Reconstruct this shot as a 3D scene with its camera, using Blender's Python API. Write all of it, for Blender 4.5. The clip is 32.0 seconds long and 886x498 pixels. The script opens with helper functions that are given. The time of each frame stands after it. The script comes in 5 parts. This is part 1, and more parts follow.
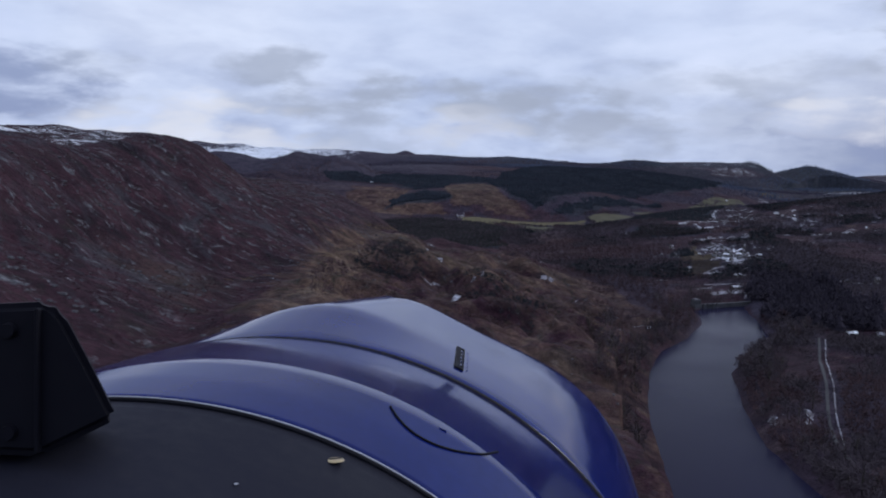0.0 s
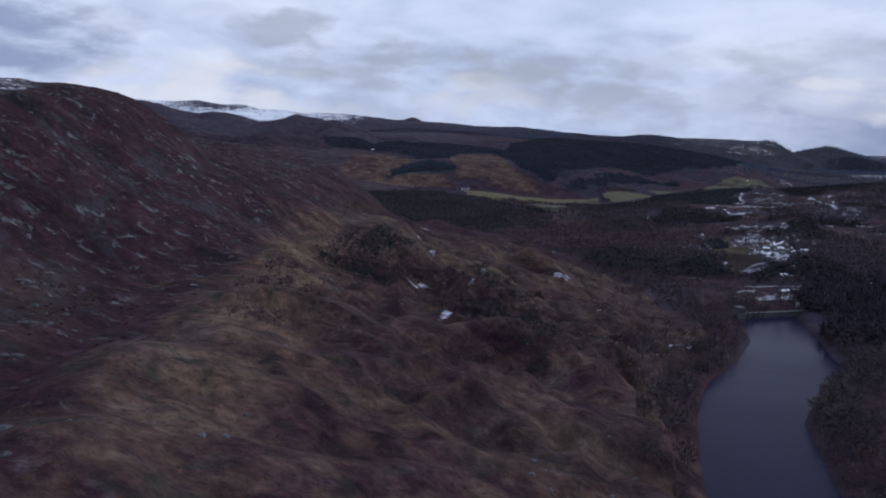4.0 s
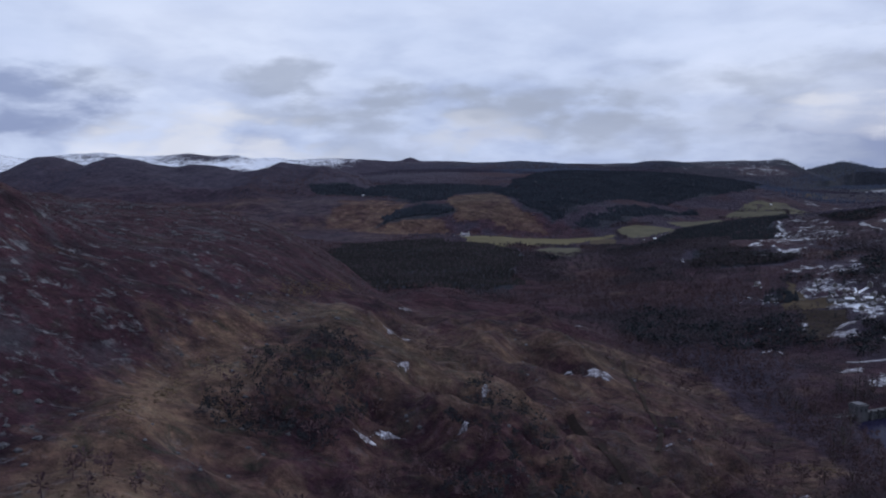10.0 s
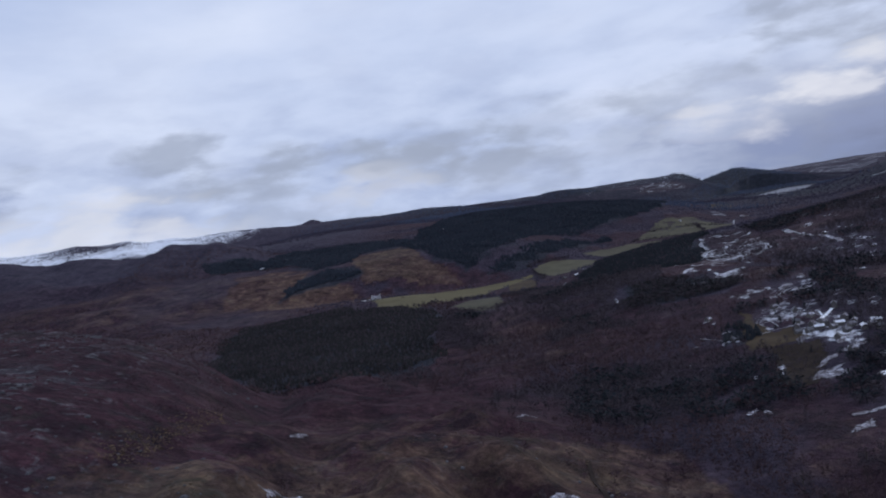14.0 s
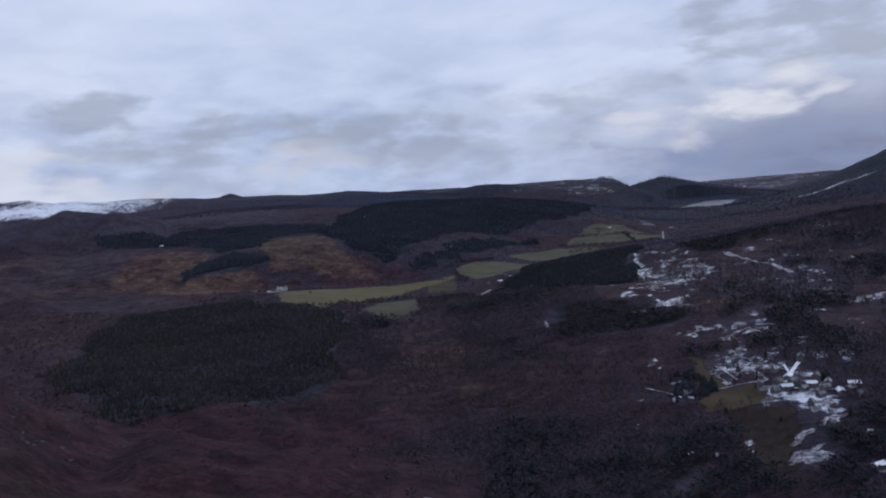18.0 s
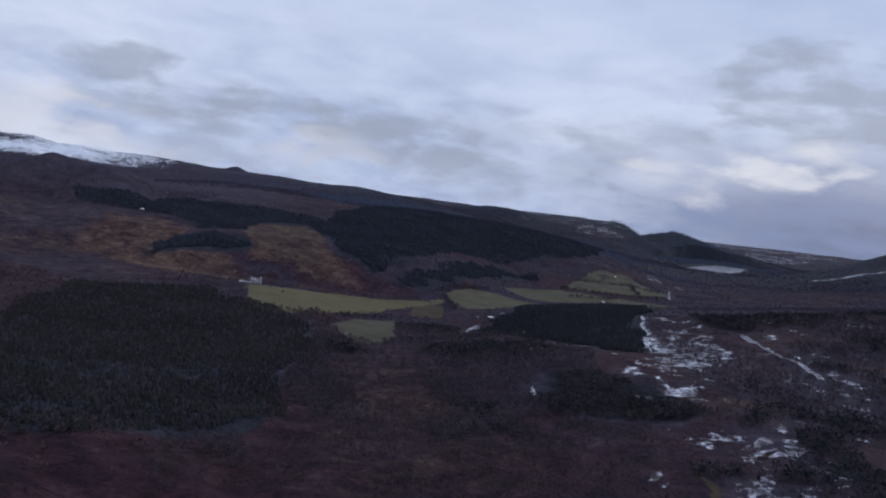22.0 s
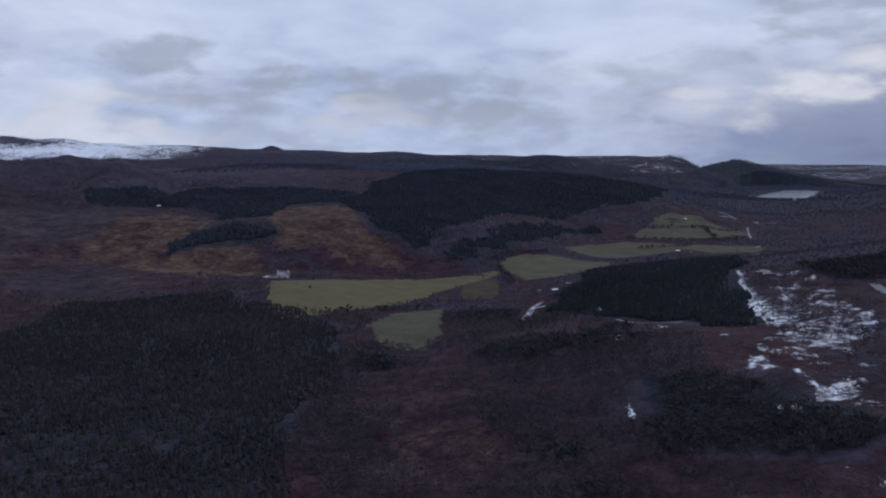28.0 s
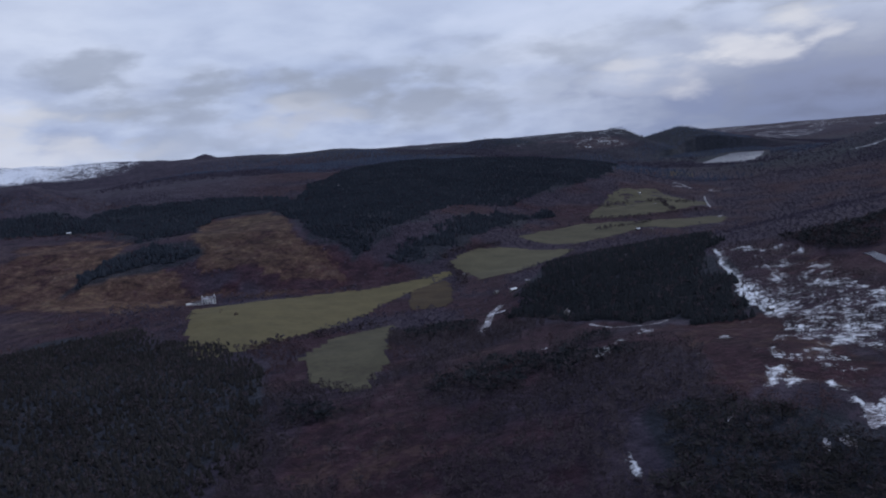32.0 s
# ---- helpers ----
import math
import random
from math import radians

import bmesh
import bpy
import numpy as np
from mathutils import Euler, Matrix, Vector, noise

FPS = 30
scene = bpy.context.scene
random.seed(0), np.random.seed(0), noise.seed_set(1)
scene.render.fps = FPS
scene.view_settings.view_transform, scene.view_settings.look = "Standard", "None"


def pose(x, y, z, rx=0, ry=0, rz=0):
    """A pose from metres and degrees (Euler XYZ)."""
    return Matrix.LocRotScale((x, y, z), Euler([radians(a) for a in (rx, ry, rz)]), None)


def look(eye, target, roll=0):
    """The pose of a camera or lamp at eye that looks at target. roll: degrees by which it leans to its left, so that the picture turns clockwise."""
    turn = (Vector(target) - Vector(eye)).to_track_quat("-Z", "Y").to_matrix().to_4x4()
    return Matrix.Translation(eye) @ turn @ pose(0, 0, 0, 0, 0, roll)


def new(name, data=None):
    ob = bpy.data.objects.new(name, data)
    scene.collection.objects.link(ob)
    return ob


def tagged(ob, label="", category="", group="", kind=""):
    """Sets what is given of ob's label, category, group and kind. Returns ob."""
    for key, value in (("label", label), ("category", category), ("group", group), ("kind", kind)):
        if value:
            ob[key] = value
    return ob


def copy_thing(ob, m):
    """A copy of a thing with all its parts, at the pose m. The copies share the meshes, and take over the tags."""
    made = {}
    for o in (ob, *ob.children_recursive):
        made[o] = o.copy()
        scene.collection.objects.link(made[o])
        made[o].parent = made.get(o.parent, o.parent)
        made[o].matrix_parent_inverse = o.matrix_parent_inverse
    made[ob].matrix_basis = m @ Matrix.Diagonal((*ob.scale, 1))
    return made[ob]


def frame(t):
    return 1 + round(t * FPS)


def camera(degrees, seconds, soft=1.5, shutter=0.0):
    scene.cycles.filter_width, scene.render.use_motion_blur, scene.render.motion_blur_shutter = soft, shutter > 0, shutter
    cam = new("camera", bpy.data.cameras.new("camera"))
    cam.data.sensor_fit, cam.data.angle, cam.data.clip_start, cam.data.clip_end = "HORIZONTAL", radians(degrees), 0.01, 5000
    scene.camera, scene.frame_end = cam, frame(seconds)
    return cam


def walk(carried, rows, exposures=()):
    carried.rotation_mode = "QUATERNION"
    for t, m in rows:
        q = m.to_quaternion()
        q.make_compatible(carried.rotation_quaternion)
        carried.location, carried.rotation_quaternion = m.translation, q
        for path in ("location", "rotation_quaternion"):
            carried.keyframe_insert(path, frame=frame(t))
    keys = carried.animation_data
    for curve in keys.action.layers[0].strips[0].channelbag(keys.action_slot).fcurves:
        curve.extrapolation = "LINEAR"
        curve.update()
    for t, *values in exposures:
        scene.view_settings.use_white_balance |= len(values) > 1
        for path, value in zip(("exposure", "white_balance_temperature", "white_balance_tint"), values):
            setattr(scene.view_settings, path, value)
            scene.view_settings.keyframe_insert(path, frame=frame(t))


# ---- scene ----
cam = camera(56.4, 32.0, soft=2.0)
PLAN = 1.0  # metres to one unit of the plan
METRES, EYE, TILT, LEAN, TURN = 850.0 * PLAN, 115.0 * PLAN, -6.0, -0.8, 0.0
ROWS = [
    (0.0, 0.0, 0.0, 0.0, 0.0, 0.0, -0.0),
    (0.5, 0.0012, 0.0162, 0.0018, 0.3, -0.11, -0.37),
    (1.0, 0.0021, 0.0328, 0.004, 0.54, -0.5, -0.76),
    (1.5, 0.0032, 0.0492, 0.0061, 0.86, -0.79, -1.93),
    (2.0, 0.0045, 0.0658, 0.0081, 0.16, -0.97, -1.78),
    (2.5, 0.0056, 0.0822, 0.0099, -0.62, -1.53, -1.84),
    (3.0, 0.0066, 0.0983, 0.0118, -0.49, -1.96, -1.92),
    (3.5, 0.0076, 0.1151, 0.0136, 0.07, -2.29, -2.21),
    (5.5, 0.0112, 0.1816, 0.0202, 2.16, -1.45, -0.16),
    (6.0, 0.0118, 0.1981, 0.0222, 2.28, -1.33, 0.91),
    (6.5, 0.0131, 0.2147, 0.0243, 2.21, -0.99, 2.6),
    (7.0, 0.014, 0.2314, 0.0263, 1.81, -0.28, 3.41),
    (7.5, 0.0153, 0.2476, 0.0283, 0.78, -0.09, 3.48),
    (8.0, 0.0165, 0.2642, 0.0306, 0.15, -0.34, 3.14),
    (8.5, 0.0175, 0.2807, 0.0329, 0.06, 0.59, 1.73),
    (9.0, 0.0188, 0.2971, 0.0351, 0.42, 0.73, 2.94),
    (9.5, 0.0204, 0.3132, 0.0378, 0.93, 0.1, 1.6),
    (10.0, 0.0218, 0.3277, 0.0397, 0.88, 0.41, 1.54),
    (10.5, 0.0235, 0.3444, 0.0422, -0.63, 0.9, 2.14),
    (11.0, 0.0247, 0.36, 0.0444, -2.07, 1.35, 4.43),
    (11.5, 0.0265, 0.3759, 0.0471, -2.95, 1.71, 5.74),
    (12.0, 0.0282, 0.3913, 0.0496, -2.79, 2.73, 5.17),
    (12.5, 0.03, 0.4061, 0.0523, -2.16, 3.33, 7.01),
    (13.0, 0.0308, 0.4194, 0.0554, -2.12, 2.66, 6.36),
    (13.5, 0.0313, 0.4318, 0.0585, -3.68, 2.87, 7.71),
    (14.0, 0.035, 0.4484, 0.0613, -4.86, 3.28, 9.77),
    (14.5, 0.0378, 0.4628, 0.0646, -5.76, 3.55, 11.07),
    (16.5, 0.0497, 0.5209, 0.0761, -7.91, 1.52, 8.55),
    (17.0, 0.0527, 0.5347, 0.0788, -9.18, 1.71, 7.71),
    (17.5, 0.0576, 0.551, 0.0814, -10.13, 1.4, 5.91),
    (18.0, 0.0614, 0.5661, 0.084, -10.36, 1.55, 5.62),
    (18.5, 0.0655, 0.5811, 0.0865, -9.71, 2.37, 6.66),
    (19.0, 0.0685, 0.5943, 0.0888, -9.66, 3.04, 4.17),
    (19.5, 0.0727, 0.6091, 0.0912, -10.08, 2.83, 1.84),
    (20.0, 0.0766, 0.623, 0.0943, -10.66, 3.11, -0.52),
    (20.5, 0.0803, 0.6377, 0.0971, -10.93, 2.95, -2.54),
    (21.0, 0.0839, 0.6519, 0.0996, -10.54, 2.07, -3.87),
    (21.5, 0.0868, 0.6654, 0.1018, -10.49, 1.74, -4.91),
    (22.0, 0.0909, 0.6803, 0.1044, -10.72, 2.33, -5.14),
    (22.5, 0.0938, 0.6943, 0.1066, -10.99, 2.62, -4.0),
    (23.0, 0.0975, 0.7107, 0.1088, -9.88, 2.02, -1.35),
    (23.5, 0.1003, 0.7251, 0.111, -8.39, 2.06, 0.59),
    (24.0, 0.1033, 0.7385, 0.1135, -8.19, 1.6, -0.59),
    (24.5, 0.1054, 0.7516, 0.1162, -8.18, 0.52, -0.14),
    (25.0, 0.109, 0.767, 0.1177, -7.83, -0.09, -0.19),
    (25.5, 0.1125, 0.7817, 0.1196, -7.63, -0.4, 0.73),
    (26.0, 0.116, 0.7968, 0.1215, -7.37, -0.52, 0.7),
    (26.5, 0.1201, 0.813, 0.1229, -6.62, -0.76, 0.63),
    (28.5, 0.1315, 0.8708, 0.1305, -7.5, -0.88, 2.11),
    (29.0, 0.1354, 0.886, 0.1321, -8.21, -1.57, 3.62),
    (29.5, 0.1385, 0.9003, 0.1334, -8.41, -1.87, 4.03),
    (30.0, 0.1416, 0.9149, 0.1352, -8.78, -1.29, 3.52),
    (30.5, 0.1458, 0.93, 0.1363, -9.29, -1.12, 3.82),
    (31.0, 0.1493, 0.9446, 0.1381, -9.59, -1.37, 3.95),
    (31.5, 0.1531, 0.9594, 0.1396, -9.49, -2.02, 4.77),
    (32.0, 0.1561, 0.9737, 0.1413, -10.4, -1.71, 6.69),
]
FIRST = pose(0, 0, EYE, TILT, LEAN, TURN)
POSES = [(t, FIRST @ pose(METRES * x, METRES * y, METRES * z, 90 + pitch, roll, yaw)) for t, x, y, z, yaw, pitch, roll in ROWS]
walk(cam, POSES, [(0.0, 0.16), (9.0, 0.14), (16.0, 0.06), (24.0, 0.0), (32.0, -0.05)])

# ---- world and light ----
GREY, WHITE, RAIN = (0.33, 0.38, 0.51), (0.80, 0.82, 0.91), (0.24, 0.30, 0.50)
# clouds and gaps: bearing, height, half width, colour, depth
SKY_PUFFS = [
    (-26.7, 4.3, 3.6, RAIN, 0.9), (-22.6, 5.8, 1.8, GREY, 0.5), (-11.6, 6.1, 2.2, GREY, 0.75), (-11.6, 3.8, 2.0, GREY, 0.5), (-4.0, 4.5, 1.9, GREY, 0.75),
    (-12.5, 2.6, 2.4, GREY, 0.4), (-20.0, 2.7, 2.6, GREY, 0.5), (-17.0, 1.2, 5.0, WHITE, 0.6), (0.6, 4.3, 1.9, GREY, 0.65), (3.8, 3.7, 2.6, GREY, 0.65), (7.5, 3.4, 3.0, GREY, 0.6),
    (11.0, 2.0, 3.2, GREY, 0.45), (-4.5, 1.5, 4.0, GREY, 0.5), (1.5, 2.4, 2.6, WHITE, 0.35), (14.4, 5.0, 3.0, GREY, 0.35), (17.5, 3.0, 3.0, GREY, 0.35), (23.0, 5.4, 3.0, GREY, 0.45),
    (36.0, 8.5, 5.5, GREY, 0.8), (-6.5, 4.4, 3.0, GREY, 0.45), (6.0, 4.6, 3.0, GREY, 0.45), (33.0, 0.8, 7.0, RAIN, 0.8), (26.5, 3.3, 2.8, WHITE, 0.6), (31.0, 4.2, 2.4, WHITE, 0.7), (34.5, 5.3, 2.0, WHITE, 0.7),
]
world = bpy.data.worlds.new("overcast_sky")
scene.world = world
world.use_nodes = True
wn, wl = world.node_tree.nodes, world.node_tree.links
wn.clear()


def wnode(kind, **sets):
    n = wn.new(kind)
    for k, v in sets.items():
        n.inputs[k].default_value = v
    return n


def ramp_of(n, stops):
    e = n.color_ramp.elements
    while len(e) < len(stops):
        e.new(0.5)
    for el, (p, c) in zip(e, stops):
        el.position = p
        el.color = (*c, 1) if len(c) == 3 else c
    return n


SUN_EL, SUN_AZ = radians(24), radians(70)
sky = wn.new("ShaderNodeTexSky")
sky.sky_type, sky.sun_disc = 'NISHITA', False
sky.sun_elevation, sky.sun_rotation = SUN_EL, SUN_AZ
sky.air_density, sky.dust_density = 1.2, 3.0
coord = wn.new("ShaderNodeTexCoord")
sep = wn.new("ShaderNodeSeparateXYZ")
wl.new(coord.outputs["Generated"], sep.inputs[0])
# cloud coordinates: the direction, squeezed so that the clouds lie flat
deck = wn.new("ShaderNodeMapping")
deck.inputs["Scale"].default_value = (1.0, 1.0, 2.8)
wl.new(coord.outputs["Generated"], deck.inputs["Vector"])
big = wnode("ShaderNodeTexNoise", Scale=2.1, Detail=6.0, Roughness=0.5, Distortion=0.0)
wl.new(deck.outputs[0], big.inputs["Vector"])
small = wnode("ShaderNodeTexNoise", Scale=10.0, Detail=7.0, Roughness=0.52, Distortion=0.15)
wl.new(deck.outputs[0], small.inputs["Vector"])
ragged = wnode("ShaderNodeTexNoise", Scale=13.0, Detail=7.0, Roughness=0.5, Distortion=0.1)
wl.new(deck.outputs[0], ragged.inputs["Vector"])
rbig = ramp_of(wn.new("ShaderNodeValToRGB"), [(0.36, (0.48, 0.572, 0.808)), (0.52, (0.58, 0.664, 0.882)), (0.68, (0.68, 0.753, 0.942))])
wl.new(big.outputs["Fac"], rbig.inputs[0])
rsm = ramp_of(wn.new("ShaderNodeValToRGB"), [(0.34, (0.74, 0.76, 0.82)), (0.45, (0.88, 0.89, 0.92)), (0.55, (1.0, 1.0, 1.0)), (0.70, (1.10, 1.08, 1.07))])
wl.new(small.outputs["Fac"], rsm.inputs[0])
# the small clouds hang in the lower part of the sky
low = wn.new("ShaderNodeMapRange"); low.interpolation_type = 'SMOOTHSTEP'
for k, v in enumerate((0.03, 0.24, 1.0, 0.22)):
    low.inputs[k + 1].default_value = v
wl.new(sep.outputs["Z"], low.inputs[0])
mul = wn.new("ShaderNodeMix"); mul.data_type = 'RGBA'; mul.blend_type = 'MULTIPLY'
wl.new(low.outputs[0], mul.inputs[0])
wl.new(rbig.outputs[0], mul.inputs[6]); wl.new(rsm.outputs[0], mul.inputs[7])
# blue-grey rain cloud low in the north-east
east = wn.new("ShaderNodeMapRange"); east.interpolation_type = 'SMOOTHSTEP'
for k, v in enumerate((0.22, 0.62, 0.0, 0.92)):
    east.inputs[k + 1].default_value = v
wl.new(sep.outputs["X"], east.inputs[0])
lowest = wn.new("ShaderNodeMapRange"); lowest.interpolation_type = 'SMOOTHSTEP'
for k, v in enumerate((0.01, 0.15, 1.0, 0.0)):
    lowest.inputs[k + 1].default_value = v
wl.new(sep.outputs["Z"], lowest.inputs[0])
rain = wn.new("ShaderNodeMath"); rain.operation = 'MULTIPLY'
wl.new(east.outputs[0], rain.inputs[0]); wl.new(lowest.outputs[0], rain.inputs[1])
wet = wn.new("ShaderNodeMix"); wet.data_type = 'RGBA'
wl.new(rain.outputs[0], wet.inputs[0]); wl.new(mul.outputs[2], wet.inputs[6])
wet.inputs[7].default_value = (0.16, 0.20, 0.34, 1)


def puff(previous, az, el, wide, tint, depth):
    """A cloud or a gap of its own, at a bearing and height in degrees, with a ragged edge."""
    way = Vector((math.sin(radians(az)) * math.cos(radians(el)), math.cos(radians(az)) * math.cos(radians(el)), math.sin(radians(el)) * 2.8)).normalized()
    nrm = wn.new("ShaderNodeVectorMath"); nrm.operation = 'NORMALIZE'
    wl.new(deck.outputs[0], nrm.inputs[0])
    dot = wn.new("ShaderNodeVectorMath"); dot.operation = 'DOT_PRODUCT'
    wl.new(nrm.outputs[0], dot.inputs[0]); dot.inputs[1].default_value = way
    c = math.cos(radians(wide * 2.6))
    zone = wn.new("ShaderNodeMapRange"); zone.interpolation_type = 'SMOOTHSTEP'
    for k, v in enumerate((c, 1.0, 0.0, 1.0)):
        zone.inputs[k + 1].default_value = v
    wl.new(dot.outputs["Value"], zone.inputs[0])
    rough = wn.new("ShaderNodeMath"); rough.operation = 'MULTIPLY_ADD'
    wl.new(ragged.outputs["Fac"], rough.inputs[0]); rough.inputs[1].default_value = 2.6
    wl.new(zone.outputs[0], rough.inputs[2])
    edge = wn.new("ShaderNodeMapRange"); edge.interpolation_type = 'SMOOTHSTEP'
    for k, v in enumerate((1.82, 2.55, 0.0, depth)):
        edge.inputs[k + 1].default_value = v
    wl.new(rough.outputs[0], edge.inputs[0])
    within = wn.new("ShaderNodeMath"); within.operation, within.use_clamp = 'MULTIPLY', True
    wl.new(zone.outputs[0], within.inputs[0]); within.inputs[1].default_value = 8.0
    amount = wn.new("ShaderNodeMath"); amount.operation = 'MULTIPLY'
    wl.new(edge.outputs[0], amount.inputs[0]); wl.new(within.outputs[0], amount.inputs[1])
    m = wn.new("ShaderNodeMix"); m.data_type = 'RGBA'
    wl.new(amount.outputs[0], m.inputs[0]); wl.new(previous.outputs[2], m.inputs[6])
    m.inputs[7].default_value = (*tint, 1)
    return m


mul = wet
for az, el, wide, tint, depth in SKY_PUFFS:
    mul = puff(mul, az, el, wide, tint, depth)
bg_cloud = wn.new("ShaderNodeBackground"); bg_cloud.inputs["Strength"].default_value = 1.0
wl.new(mul.outputs[2], bg_cloud.inputs["Color"])
bg_sky = wn.new("ShaderNodeBackground"); bg_sky.inputs["Strength"].default_value = 0.07
wl.new(sky.outputs[0], bg_sky.inputs["Color"])
mixw = wn.new("ShaderNodeMixShader"); mixw.inputs[0].default_value = 0.93
wl.new(bg_sky.outputs[0], mixw.inputs[1]); wl.new(bg_cloud.outputs[0], mixw.inputs[2])
wout = wn.new("ShaderNodeOutputWorld")
wl.new(mixw.outputs[0], wout.inputs[0])

sun = new("sun", bpy.data.lights.new("sun", "SUN"))
sun.data.energy, sun.data.angle, sun.data.color = 0.95, radians(25), (0.98, 0.98, 1.0)
sun.matrix_world = look((0, 0, 500), (-math.sin(SUN_AZ) * math.cos(SUN_EL), -math.cos(SUN_AZ) * math.cos(SUN_EL), 500 - math.sin(SUN_EL)))

# ---- terrain ----
def lattice(ix, iy, seed):
    n = (ix.astype(np.int64) * 374761393 + iy.astype(np.int64) * 668265263 + seed * 974634777) & 0x7FFFFFFF
    n = ((n ^ (n >> 13)) * 1274126177) & 0x7FFFFFFF
    return ((n ^ (n >> 16)) & 0xFFFF) / 65535.0


def vnoise(x, y, cell, seed):
    x, y = np.asarray(x, float) / cell, np.asarray(y, float) / cell
    ix, iy = np.floor(x), np.floor(y)
    fx, fy = x - ix, y - iy
    fx, fy = fx * fx * (3 - 2 * fx), fy * fy * (3 - 2 * fy)
    a, b = lattice(ix, iy, seed), lattice(ix + 1, iy, seed)
    c, d = lattice(ix, iy + 1, seed), lattice(ix + 1, iy + 1, seed)
    return (a + (b - a) * fx) * (1 - fy) + (c + (d - c) * fx) * fy


def fbm(x, y, cell, seed, octaves=4, gain=0.5):
    total, amp, norm = 0, 1.0, 0
    for k in range(octaves):
        total = total + amp * vnoise(x, y, cell / 2 ** k, seed + k * 17)
        norm += amp
        amp *= gain
    return total / norm


def step(v, a, b):
    t = np.clip((v - a) / np.where(np.abs(np.subtract(b, a)) < 1e-6, 1e-6, np.subtract(b, a)), 0, 1)
    return t * t * (3 - 2 * t)


def bump(x, y, cx, cy, sx, sy, turn=0.0, power=2.0):
    c, s = math.cos(radians(turn)), math.sin(radians(turn))
    u, v = ((x - cx) * c + (y - cy) * s) / sx, (-(x - cx) * s + (y - cy) * c) / sy
    return np.exp(-((u * u + v * v) ** (power / 2)))


def shores(y):
    left = np.interp(y, [-300, 276, 322, 367, 404, 450, 507, 542, 592, 626, 655], [60, 81, 88, 96, 104, 117, 139, 164, 189, 199, 200])
    right = np.interp(y, [-300, 284, 331, 387, 417, 450, 479, 507, 519, 536, 564, 628, 672, 700], [200, 132, 131, 142, 150, 159, 174, 191, 206, 219, 222, 236, 246, 256])
    return left, right


def in_lake(x, y):
    left, right = shores(y)
    wob = 4 * (fbm(x, y, 40, 5) - 0.5)
    d = np.minimum(x - left + 1.5, right + 5.5 - x) + wob
    return np.minimum(d, np.where(y > 560, 657 + (x - 200) * 0.4 - y, 99))


def in_loch(x, y):
    k = np.clip(((x - 1515) * 450 + (y - 3290) * 600) / (450 ** 2 + 600 ** 2), 0, 1)
    d = np.hypot(x - 1515 - 450 * k, y - 3290 - 600 * k)
    return 1 - d / (np.interp(k, [0, 0.2, 0.6, 1], [60, 84, 80, 66]) + 16 * (fbm(x, y, 120, 7) - 0.5))


